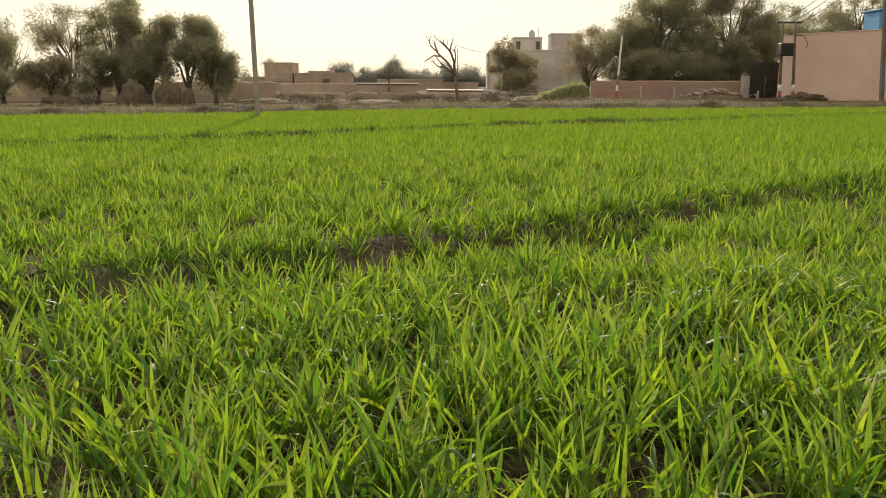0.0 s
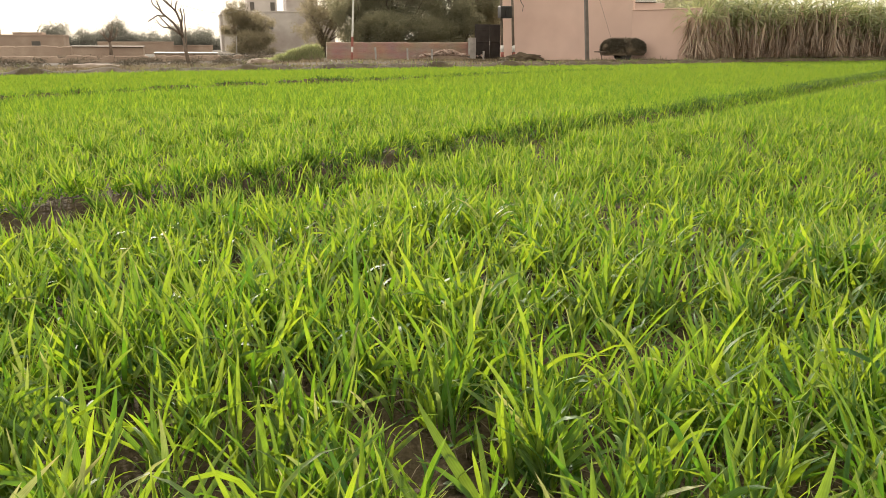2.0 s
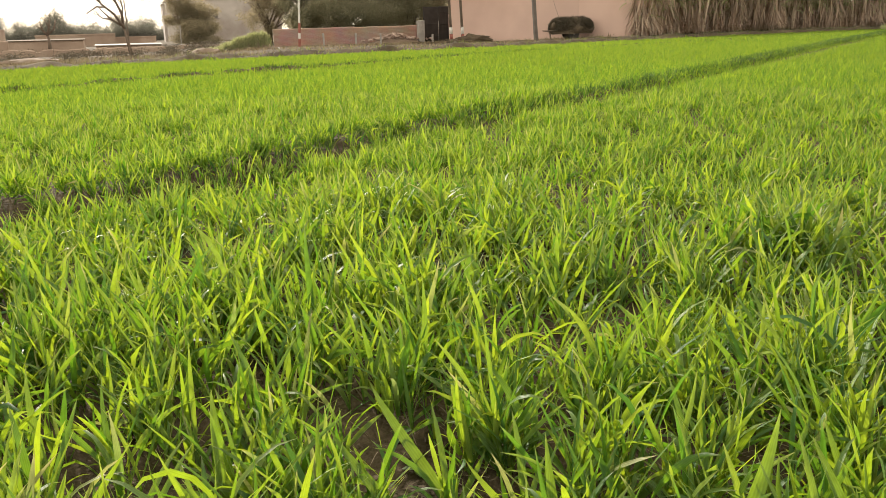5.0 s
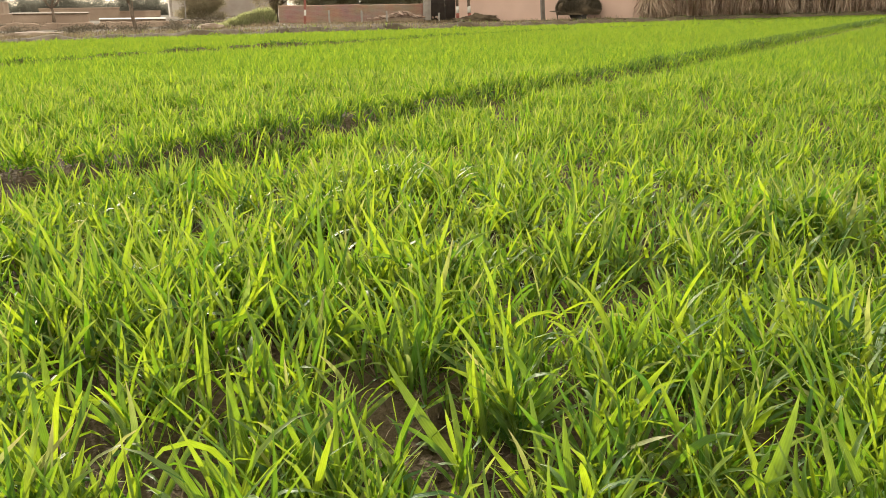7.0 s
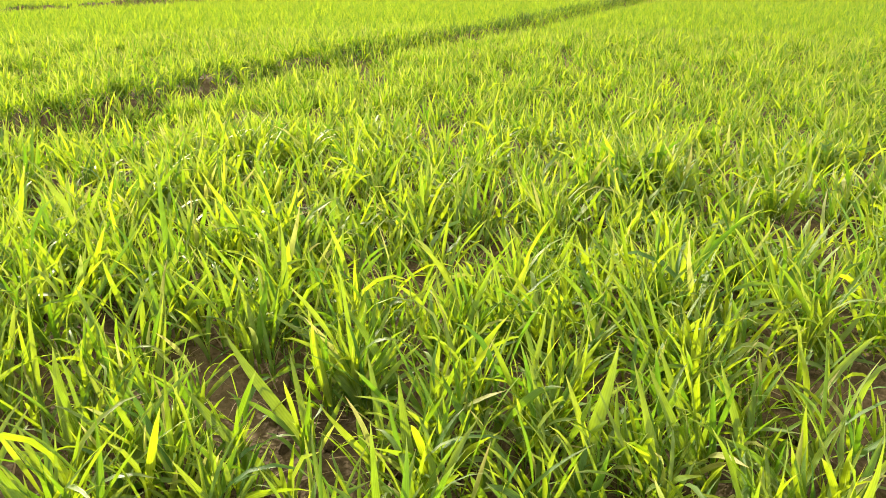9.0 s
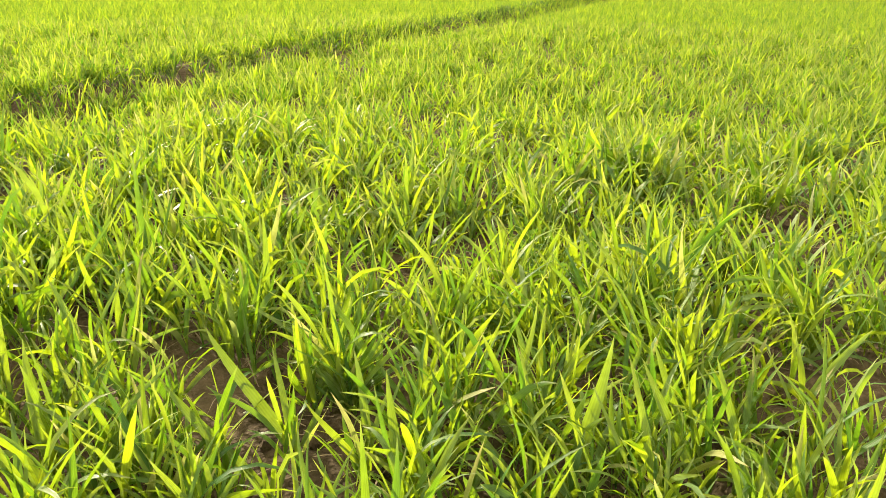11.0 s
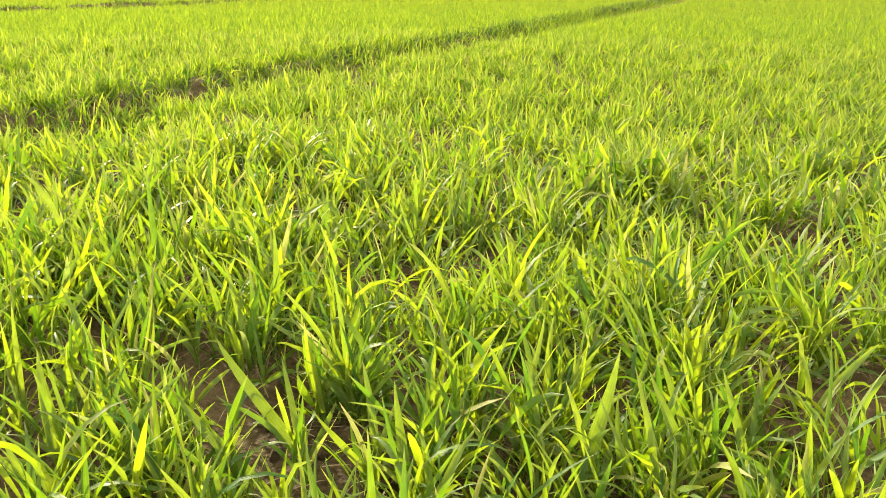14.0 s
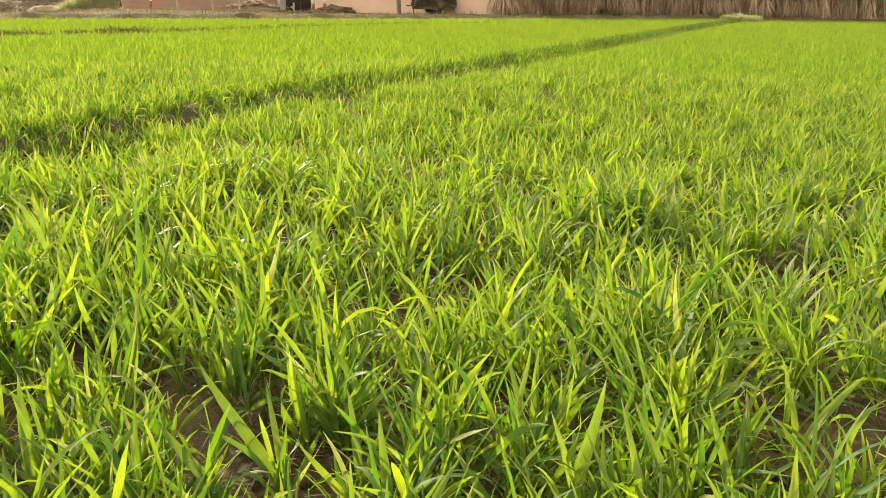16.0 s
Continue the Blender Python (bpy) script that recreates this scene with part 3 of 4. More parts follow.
def tree(place, height, crown_low, radius, label, clumps=70, each=70, leaf=0.1, lean=0.0, sparse=0.35, trunk=0.2, limbs=7, material=None, seed=1, group="village trees", depth=1.0, spread=0.32):
    """A tapered trunk that forks into limbs, each limb ending in clumps of leaves, with gaps between them."""
    pick = random.Random(seed)
    top = thing("tree", place, label, "tree", group)

    def crook(p, q, f, by):
        return tuple(p[i] + (q[i] - p[i]) * f + pick.uniform(-by, by) for i in range(3))

    bm = bmesh.new()
    fork = max(0.6, crown_low * 0.75)
    rod(bm, [(0, 0, -0.15), (lean * 0.3, 0, fork * 0.5), (lean * 0.6, 0.05, fork)], [trunk * 1.25, trunk, trunk * 0.85], 9)
    ends = []
    for k in range(limbs):
        a = 6.283 * k / limbs + pick.uniform(-0.4, 0.4)
        r, h = radius * pick.uniform(0.3, 0.85), crown_low + (height - crown_low) * pick.uniform(0.35, 0.92)
        mid = (lean * 0.6 + 0.35 * r * math.cos(a), 0.35 * r * math.sin(a) * depth, fork + (h - fork) * 0.5)
        end = (lean + r * math.cos(a), r * math.sin(a) * depth, h)
        root = (lean * 0.6, 0.05, fork * 0.95)
        rod(bm, [root, crook(root, mid, 0.5, 0.1 * radius), mid, crook(mid, end, 0.5, 0.12 * radius), end], [trunk * 0.6, trunk * 0.46, trunk * 0.32, trunk * 0.2, trunk * 0.07], 6)
        ends += [end, mid]
        for _ in range(3):
            b = a + pick.uniform(-1.1, 1.1)
            tip = (mid[0] + 0.5 * radius * math.cos(b), mid[1] + 0.5 * radius * math.sin(b) * depth, mid[2] + (height - mid[2]) * pick.uniform(0.1, 0.75))
            rod(bm, [mid, tuple((mid[i] + tip[i]) / 2 + pick.uniform(-0.1, 0.1) for i in range(3)), tip], [trunk * 0.26, trunk * 0.14, trunk * 0.05], 5)
            ends.append(tip)
    part("trunk", bm, BARK, top, smooth=True)
    centres = []
    half, middle = (height - crown_low) / 2, (height + crown_low) / 2
    lobes = []
    for k in range(9 + int(4 * sparse)):
        u = Vector((pick.gauss(0, 1), pick.gauss(0, 1), pick.gauss(0.15, 1))).normalized() * pick.uniform(0.45, 0.78)
        lobes.append((Vector((lean + u.x * radius, u.y * radius * depth, middle + u.z * half)), pick.uniform(0.3, 0.52)))
    while len(centres) < clumps:
        c, r = pick.choice(lobes)
        u = Vector((pick.gauss(0, 1), pick.gauss(0, 1), pick.gauss(0, 1))).normalized() * pick.uniform(0.3, 1.0) ** 0.5
        p = c + Vector((u.x * radius * r, u.y * radius * r, u.z * half * r))
        if noise.noise(Vector((p.x * 0.9 + 7 * seed, p.y * 0.9, p.z * 0.9))) > -0.62 + sparse * 0.75:
            centres.append(p)
    v, q = leaf_cards(np.array(centres), spread * 0.72, int(each * 2.3), leaf * 0.7, 0.8)
    mesh_object("crown", v, q, material or FOLIAGE, top, smooth=False)
    return top


def on_land(x, y, lift=0.0):
    return (x, y, float(land(x, y)) + lift)


tree(on_land(-26.6, 49), 4.5, 0.3, 2.3, "broad bush-like tree with low crown, haze-paled", 130, 70, seed=2, trunk=0.16)
tree(on_land(-22.6, 51), 6.4, 0.9, 2.2, "thin half-bare tree with sparse yellowing leaves", 110, 50, leaf=0.085, lean=-0.9, sparse=0.65, seed=3, trunk=0.12, limbs=9, material=FOLIAGE_DRY)
tree(on_land(-19.9, 50), 7.1, 0.8, 2.1, "tall haze-paled green tree with a loose crown", 140, 60, seed=4, sparse=0.65, trunk=0.2)
tree(on_land(-17.4, 48), 5.7, 0.5, 2.0, "dense round dark-green tree beside straw stacks", 260, 80, seed=5, sparse=0.25, trunk=0.18)
tree(on_land(-15.1, 48.5), 5.6, 0.9, 1.9, "dark-green tree with bare lower limbs", 210, 70, seed=6, sparse=0.45, lean=-0.1, trunk=0.18)
tree(on_land(-13.3, 47.5), 3.9, 0.5, 1.6, "low spreading green tree at the village edge", 150, 65, seed=7, sparse=0.4, trunk=0.14)
tree(on_land(-24.6, 44.5), 2.5, 0.1, 1.1, "dark rounded shrub beside a mud wall", 60, 60, seed=8, trunk=0.07)
tree(on_land(-27.6, 47.5), 3.4, 0.1, 1.9, "low haze-paled bush at the village edge", 90, 60, seed=41, sparse=0.4, trunk=0.1)
tree(on_land(-23.2, 48), 2.9, 0.1, 1.7, "low haze-paled bush at the village edge", 90, 60, seed=42, sparse=0.4, trunk=0.1, material=FOLIAGE_DRY)
tree(on_land(-20.6, 48.5), 3.3, 0.1, 1.7, "low haze-paled bush at the village edge", 90, 60, seed=43, sparse=0.4, trunk=0.1)
# round the big house and behind the brick wall
tree(on_land(7.7, 101), 6.2, 0.8, 2.0, "haze-paled tree standing against a grey house", 100, 55, leaf=0.13, seed=11, trunk=0.22, spread=0.36, sparse=0.6, material=FOLIAGE_DRY)
tree(on_land(9.5, 100.5), 4.8, 0.2, 2.2, "haze-paled tree standing against a grey house", 100, 55, leaf=0.13, seed=33, trunk=0.2, spread=0.4, sparse=0.55, material=FOLIAGE_DRY)
tree(on_land(8.6, 98), 2.7, -0.4, 3.3, "low haze-paled tree standing against a grey house", 120, 60, leaf=0.14, seed=31, trunk=0.2, spread=0.45, sparse=0.5, material=FOLIAGE_DRY)
tree(on_land(10.6, 60), 4.8, 0.1, 2.3, "low haze-paled tree with thin twigs", 130, 55, seed=12, sparse=0.6, material=FOLIAGE_DRY)
tree(on_land(12.8, 57), 5.0, 0.3, 2.5, "dense dark-green tree behind a brick wall", 190, 70, seed=13, sparse=0.3)
tree(on_land(15.5, 58), 8.6, 0.3, 3.2, "tall dark-green tree with an open crown", 400, 75, seed=14, sparse=0.42, trunk=0.32, limbs=9)
tree(on_land(19.9, 57), 8.2, 0.2, 3.2, "tall dark-green tree behind a brick wall", 400, 75, seed=15, sparse=0.36, trunk=0.3, limbs=9)
tree(on_land(14.0, 55), 3.3, 0.1, 1.9, "dense low bush behind a brick wall", 110, 65, seed=44, sparse=0.3, trunk=0.1)
tree(on_land(16.9, 55.5), 3.5, 0.1, 2.0, "dense low bush behind a brick wall", 120, 65, seed=45, sparse=0.3, trunk=0.1)
tree(on_land(19.6, 55), 3.6, 0.1, 1.9, "dense low bush behind a brick wall", 110, 65, seed=46, sparse=0.3, trunk=0.1)
tree(on_land(22.0, 58), 4.6, 0.2, 2.0, "dark-green tree behind an iron gate", 130, 65, seed=16, sparse=0.4)
tree(on_land(27.6, 66), 7.2, 2.0, 2.6, "feathery light-green tree behind a pink wall", 130, 60, seed=17, sparse=0.6)
tree(on_land(33.5, 66), 8.6, 1.6, 3.4, "tall broad green tree behind a pink wall", 210, 70, seed=18, sparse=0.4, trunk=0.3)
tree(on_land(38.5, 64), 8.0, 1.6, 3.2, "tall green tree behind a pink wall", 200, 70, seed=19, sparse=0.4, trunk=0.3)
tree(on_land(32.4, 47.5), 5.8, 1.0, 2.8, "dark-green tree behind a low wall", 170, 70, seed=20, sparse=0.3)


def bare_tree(place, limbs, label, radius, group="bare trees"):
    top = thing("bare_tree", place, label, "tree", group)
    bm = bmesh.new()
    for points, thick in limbs:
        rod(bm, points, [radius * (0.25 + 0.75 * thick) * (1 - 0.55 * k / (len(points) - 1)) for k in range(len(points))], 6)
    pick = random.Random(5)
    for points, thick in limbs[1:]:
        for k in range(5):
            a = Vector(points[-1]).lerp(Vector(points[-2]), pick.uniform(0, 1))
            way = (Vector(points[-1]) - Vector(points[-2])).normalized() + Vector((pick.uniform(-1, 1), pick.uniform(-0.6, 0.6), pick.uniform(-0.3, 0.8)))
            b = a + way.normalized() * pick.uniform(0.2, 0.5)
            rod(bm, [a, b, b + way.normalized() * 0.15 + Vector((0, 0, pick.uniform(-0.1, 0.15)))], [radius * 0.13, radius * 0.09, radius * 0.05], 4)
    part("trunk", bm, DEADWOOD, top, smooth=True)
    return top


bare_tree(on_land(1.05, 55), [
    ([(0, 0, -0.1), (-0.15, 0, 0.9), (-0.28, 0, 1.9)], 1.0),
    ([(-0.28, 0, 1.7), (-0.3, 0.1, 2.6), (-0.55, 0.1, 3.3), (-0.95, 0, 3.75), (-1.1, 0, 3.9)], 0.55),
    ([(-0.25, 0, 1.8), (-0.75, -0.1, 2.6), (-1.4, -0.1, 3.2), (-1.65, 0, 3.9)], 0.55),
    ([(-0.28, 0, 1.85), (-0.95, 0.1, 2.3), (-1.5, 0, 2.9)], 0.4),
    ([(-1.2, -0.1, 3.0), (-1.7, 0, 3.05), (-2.3, 0, 2.65)], 0.25),
    ([(-1.45, 0, 3.3), (-1.9, 0, 3.7), (-2.0, 0, 4.1)], 0.22),
    ([(-0.6, 0.1, 3.3), (-0.5, 0, 3.9)], 0.2),
    ([(-0.3, 0, 2.4), (-0.2, 0, 3.0), (-0.3, 0, 3.5)], 0.3),
    ([(-0.9, 0.1, 2.3), (-1.4, 0, 2.35), (-1.7, 0, 2.6)], 0.2),
    ([(-0.8, 0, 3.55), (-1.3, 0, 4.0)], 0.18),
], "leafless grey tree with crooked bare branches", 0.14)
bare_tree(on_land(-5.9, 88), [
    ([(0, 0, -0.1), (0.05, 0, 1.0), (0, 0, 1.9)], 1.0), ([(0, 0, 1.6), (-0.5, 0, 2.3), (-0.9, 0, 2.6)], 0.5), ([(0, 0, 1.8), (0.3, 0, 2.7), (0.35, 0, 3.3)], 0.5),
    ([(0, 0, 1.7), (0.6, 0, 2.2), (0.9, 0, 3.1)], 0.45), ([(-0.4, 0, 2.2), (-0.5, 0, 3.0)], 0.3), ([(0.2, 0, 2.4), (-0.1, 0, 3.2)], 0.3),
], "short pollarded leafless tree", 0.2)

# a far line of trees
centres = []
for k in range(420):
    x = rng.uniform(-80, 45) if k % 4 == 0 else rng.uniform(-30, 14)
    centres.append((x, 225 + rng.uniform(-9, 9), rng.uniform(0.2, max(0.8, 3.6 + 1.3 * math.sin(0.35 * x) + 1.2 * math.sin(0.9 * x + 1) + 1.1 * math.sin(2.3 * x)))))
v, q = leaf_cards(np.array(centres), 0.85, 230, 0.2)
tagged(mesh_object("far_trees", v, q, HAZED_FOLIAGE, smooth=False), "far line of trees behind the village, greyed for haze", "trees", kind="stuff")


# ---- straw stacks, heaps, scrub ----
def heap(name, place, size, label, material, category, bumps=0.12, group="", seed=1.0, sharp=1.0):
    """A rounded uneven heap."""
    bm = bmesh.new()
    bmesh.ops.create_icosphere(bm, subdivisions=4, radius=1.0)
    for v in bm.verts:
        up = max(v.co.z, -0.15)
        w = 1 + 2.2 * bumps * noise.noise(v.co * 2.2 + Vector((seed, seed, 0))) + 1.3 * bumps * noise.noise(v.co * 6 + Vector((seed, 0, seed))) + 0.7 * bumps * noise.noise(v.co * 14)
        if sharp < 1:
            # a boxy load: the ball pushed out towards its corners
            w *= 1 / max(1e-3, (abs(v.co.x) ** 4 + abs(v.co.y) ** 4 + abs(v.co.z) ** 4) ** 0.25) * (1 - sharp) + sharp
        v.co = Vector((v.co.x * size[0] * w, v.co.y * size[1] * w, up * size[2] * w))
    ob = part(name, bm, material, smooth=True)
    ob.matrix_basis = pose(*place)
    return tagged(ob, label, category, group)


heap("haystack", on_land(-17.4, 45.5), (0.8, 0.8, 1.32), "dark rounded haystack under trees", STRAW, "haystack", group="haystacks", seed=2)
heap("haystack", on_land(-15.35, 45.5), (0.74, 0.75, 1.3), "dark rounded haystack under trees", STRAW, "haystack", group="haystacks", seed=5)
heap("haystack", on_land(-14.25, 45.3), (0.4, 0.45, 0.95), "small dark pointed haystack under trees", STRAW, "haystack", group="haystacks", seed=6)
heap("haystack", on_land(-21.9, 46.5), (1.2, 0.8, 0.5), "low dark heap beside a mud wall", STRAW, "haystack", group="haystacks", seed=7)
heap("earth_mound", on_land(4.7, 46.0), (0.8, 0.6, 0.3), "low brown earth heap", DIRT, "heap", group="earth mounds", seed=8)
heap("earth_mound", on_land(-4.2, 48.0), (1.6, 0.8, 0.26), "low brown earth heap", DIRT, "heap", group="earth mounds", seed=9)
heap("earth_mound", on_land(-11.0, 50.0), (1.9, 0.8, 0.3), "low brown earth heap", DIRT, "heap", group="earth mounds", seed=19)
heap("earth_mound", on_land(19.6, 43.7), (1.3, 0.6, 0.34), "dark earth and rubbish heap below a pink wall", STRAW, "heap", 0.3, group="earth mounds", seed=10)
heap("earth_mound", on_land(37.9, 30.6), (1.2, 0.9, 0.16), "low grassy mound at a field ridge's end", DIRT, "heap", group="earth mounds", seed=11)
heap("scrub_mound", on_land(7.45, 47.6), (1.0, 0.6, 0.66), "green overgrown mound beside a brick wall", MUD, "heap", seed=12)


def weeds(name, spots, count, height, label, material, category="weeds", broad=0.03):
    """Tufts of long narrow leaves over ellipses (x, y, rx, ry, lift)."""
    pieces = []
    for x, y, rx, ry, lift in spots:
        n = int(count * rx * ry)
        r, a = np.sqrt(rng.random(n)), rng.uniform(0, 6.283, n)
        px, py = x + rx * r * np.cos(a), y + ry * r * np.sin(a)
        root = np.stack([px, py, land(px, py) + lift * np.sqrt(np.maximum(0, 1 - r * r)) - 0.03], -1)
        pieces.append(blades(root, rng.uniform(0, 6.283, n), rng.uniform(0, 0.5, n), np.abs(rng.normal(0.5, 0.4, n)), height * rng.uniform(0.4, 1.2, n), rng.uniform(0.5, 1.2, n) * broad, rng.normal(0, 1, n), 2))
    v, q, a = joined(pieces)
    return tagged(mesh_object(name, v, q, material, along=0 * a), label, category, kind="stuff")


weeds("weeds", [(8.05, 47.5, 0.45, 0.7, 0.78), (7.6, 47.4, 0.75, 0.75, 0.74), (6.9, 47.4, 0.8, 0.7, 0.56), (6.2, 47.3, 0.7, 0.6, 0.28), (37.9, 30.6, 1.25, 0.95, 0.14), (4.9, 46.6, 0.8, 0.5, 0.06)], 3600, 0.3, "thick green weeds over an earth mound", CANE_GREEN)
weeds("dry_grass", [(-8, 45, 9, 4, 0), (2, 44, 6, 3, 0), (12, 44, 7, 2.5, 0), (-22, 38, 11, 6, 0), (22, 38, 4, 1.5, 0), (-2, 52, 8, 4, 0)] + [(x, float(crop_edge(x)) + 4.5, 2.4, 3.2, 0) for x in np.arange(-32, 24, 3.5)], 64, 0.24, "dry yellowed grass tufts on waste ground", DRY_GRASS, "grass")
# dry grass in a dark colour that stands in for the bank's shadow
weeds("bank_grass", [(x, float(crop_edge(x)) + 1.2, 2.2, 0.9, 0.05) for x in np.arange(-31, 46, 3.0)], 190, 0.14, "dull dry grass along the field's edge bank, dark for its shadow line", FODDER, "grass", 0.016)
weeds("edge_grass", [(x, float(crop_edge(x)) + 0.8, 2.2, 0.6, 0.05) for x in np.arange(-31, 46, 3.0)], 80, 0.15, "sparse green grass along the field's edge bank", GRASS, "grass", 0.014)


centres = []
for k in range(170):
    x, y = rng.uniform(-22, 8), rng.uniform(47, 74)
    if wobble(0.5 * x, 0.45 * y, 17) > -0.15:
        centres.append((x, y, float(land(x, y)) + rng.uniform(0.02, 0.28)))
v, q = leaf_cards(np.array(centres), 0.3, 130, 0.07, 0.45)
tagged(mesh_object("dry_scrub", v, q, FODDER, smooth=False), "low dry brown scrub on waste ground", "scrub", kind="stuff")


# ---- poles ----
def pole(place, height, width, label, lean=(0, 0), bands=(), material=CONCRETE, name="utility_pole", arms=()):
    top = thing(name, place, label, "pole", "utility poles")
    top.matrix_basis = pose(*place, lean[0], lean[1], 0)
    bm = bmesh.new()
    bmesh.ops.create_cone(bm, cap_ends=True, segments=4 if material in (POLE_GREY, POLE_DARK) else 12, radius1=width * 0.72, radius2=width * 0.5, depth=height + 0.3, matrix=pose(0, 0, height / 2 - 0.15, 0, 0, 45))
    bmesh.ops.bevel(bm, geom=[e for e in bm.edges], offset=width * 0.08, segments=1, affect="EDGES")
    part("shaft", bm, material, top)
    for low, high, paint in bands:
        bm = bmesh.new()
        bmesh.ops.create_cone(bm, cap_ends=True, segments=12, radius1=width * 0.74, radius2=width * 0.74, depth=high - low, matrix=pose(0, 0, (low + high) / 2))
        part("painted_band", bm, paint, top)
    for z, length in arms:
        bm = bmesh.new()
        box(bm, (length, 0.08, 0.08), (0, -width * 0.5, z), bevel=0.01)
        part("crossarm", bm, DARK_IRON, top)
    return top


pole(on_land(-5.05, 22), 7.6, 0.12, "weathered square concrete utility pole in the wheat", lean=(0, -0.9), material=POLE_GREY)
pole(on_land(20.35, 37.6), 7.4, 0.18, "dark square concrete utility pole before a pink wall", lean=(0, -4.0), arms=[(6.8, 1.2)], material=POLE_DARK)
pole(on_land(10.02, 47), 3.55, 0.1, "slim pale leaning pole with red and white bands", lean=(0, 3.2), bands=[(0.02, 0.48, PAINT_RED), (0.8, 1.35, PAINT_RED)], material=PAINT_WHITE)
pole(on_land(0.95, 53), 3.4, 0.06, "thin wooden post beside a leafless tree", material=DEADWOOD)


def transformer_frame():
    top = thing("transformer_frame", (18.95, 44.2, 0.1), "pair of banded poles carrying a dark transformer box", "transformer")
    for x, lean in ((-0.62, -0.2), (0.1, -0.25)):
        bm = bmesh.new()
        rod(bm, [(x, 0, -0.1), (x + lean * 0.4, 0, 2.1), (x + lean * 0.75, 0, 4.1)], [0.085, 0.075, 0.065], 10)
        part("pole", bm, BARK, top, smooth=True)
        for low, high, paint in ((0.42, 0.8, PAINT_WHITE), (0.06, 0.42, PAINT_RED)):
            bm = bmesh.new()
            f = low / 4.1 * 0.75 * lean
            rod(bm, [(x + f, 0, low), (x + f + 0.02 * lean, 0, high)], [0.095, 0.094], 12)
            part("painted_band", bm, paint, top, smooth=True)
    bm = bmesh.new()
    box(bm, (1.3, 0.1, 0.1), (-0.42, 0, 4.0), bevel=0.01)
    part("crossarm", bm, DARK_IRON, top)
    bm = bmesh.new()
    box(bm, (0.7, 0.5, 0.66), (-0.62, -0.3, 2.3), bevel=0.03)
    for k in range(6):
        box(bm, (0.03, 0.6, 0.5), (-0.89 + 0.108 * k, -0.3, 2.38))
    part("transformer_box", bm, DARK_IRON, top)
    bm = bmesh.new()
    rod(bm, [(-0.55, -0.1, 3.45), (-0.2, -0.15, 3.4), (0.35, -0.15, 3.35), (0.6, -0.1, 3.0), (0.55, -0.1, 2.7)], [0.02] * 5, 5)
    part("cable", bm, WIRE, top)


transformer_frame()


def cable(name, a, b, sag, label, thick=0.014):
    bm = bmesh.new()
    a, b = Vector(a), Vector(b)
    rod(bm, [a.lerp(b, k / 12) - Vector((0, 0, sag * 4 * (k / 12) * (1 - k / 12))) for k in range(13)], [thick] * 13, 4)
    tagged(part(name, bm, WIRE), label, "cable", "overhead wires")


for dx in (-0.55, 0.0, 0.55):
    cable("overhead_wire", (18.6 + dx, 44.2, 4.15), (19.9 + dx, 37.5, 6.85), 0.25, "thin dark overhead wire between poles")
cable("overhead_wire", (0.95, 53, 3.3), (8.3, 99, 5.2), 0.5, "thin dark overhead wire between poles")
cable("guy_wire", (20.0, 37.5, 5.2), (23.0, 39.2, 0.2), 0.0, "thin steel guy wire staying a pole", 0.006)


# ---- pink wall ----
def wall_run(name, a, b, height, thick, material, label, top=0.08, uneven=0.0, steps=1, parent=None):
    """An upright wall from a to b with a coping."""
    a, b = Vector((*a, 0)), Vector((*b, 0))
    way = b - a
    turn = math.degrees(math.atan2(way.y, way.x))
    bm = bmesh.new()
    n = max(1, steps)
    long = way.length
    if n == 1:
        box(bm, (long, thick, height + 0.5), (long / 2, 0, -0.5), bevel=0.012)
    else:
        rings = []
        for k in range(n + 1):
            x = long * k / n
            h = height + uneven * (noise.noise(Vector((x * 0.5, a.x, 0))) + 0.5 * noise.noise(Vector((x * 1.9, a.y, 3))) + 0.25 * noise.noise(Vector((x * 7.3, a.y, 5)))) - (uneven * 0.9 if noise.noise(Vector((x * 1.1, a.x, 9))) > 0.32 else 0)
            rings.append([bm.verts.new(p) for p in ((x, -thick / 2, -0.6), (x, -thick / 2, h - 0.05), (x, -thick / 4, h), (x, thick / 4, h), (x, thick / 2, h - 0.05), (x, thick / 2, -0.6))])
        for p, q in zip(rings, rings[1:]):
            for i in range(6):
                bm.faces.new((p[i], q[i], q[(i + 1) % 6], p[(i + 1) % 6]))
        bm.faces.new(rings[0])
        bm.faces.new(rings[-1][::-1])
        bmesh.ops.recalc_face_normals(bm, faces=bm.faces)
    ob = part(name, bm, material, parent)
    ob.matrix_basis = pose(a.x, a.y, float(land(a.x, a.y)), 0, 0, turn)
    if top:
        bm = bmesh.new()
        box(bm, (long + 0.04, thick + 0.08, top), (long / 2, 0, height), bevel=0.012)
        c = part("coping", bm, material, ob)
    return tagged(ob, label, "wall", kind="structure")


wall_run("wall_pink", (19.0, 46.0), (23.6, 38.75), 3.52, 0.25, PINK, "tall plain pink plastered boundary wall", top=0.05)
wall_run("wall_pink_low", (23.6, 38.75), (25.6, 35.6), 2.52, 0.25, PINK, "lower stretch of pink plastered wall", top=0.05)
wall_run("wall_pink_side", (19.1, 46.15), (26.4, 60.0), 3.52, 0.25, PINK, "side of a tall pink plastered wall", top=0.05)

# ---- brick wall and gate ----
wall_run("wall_brick", (9.5, 52.4), (18.9, 51.6), 1.08, 0.24, BRICK, "long low red-brown worn brick wall, haze put into its colour", top=0.0, uneven=0.035, steps=120)


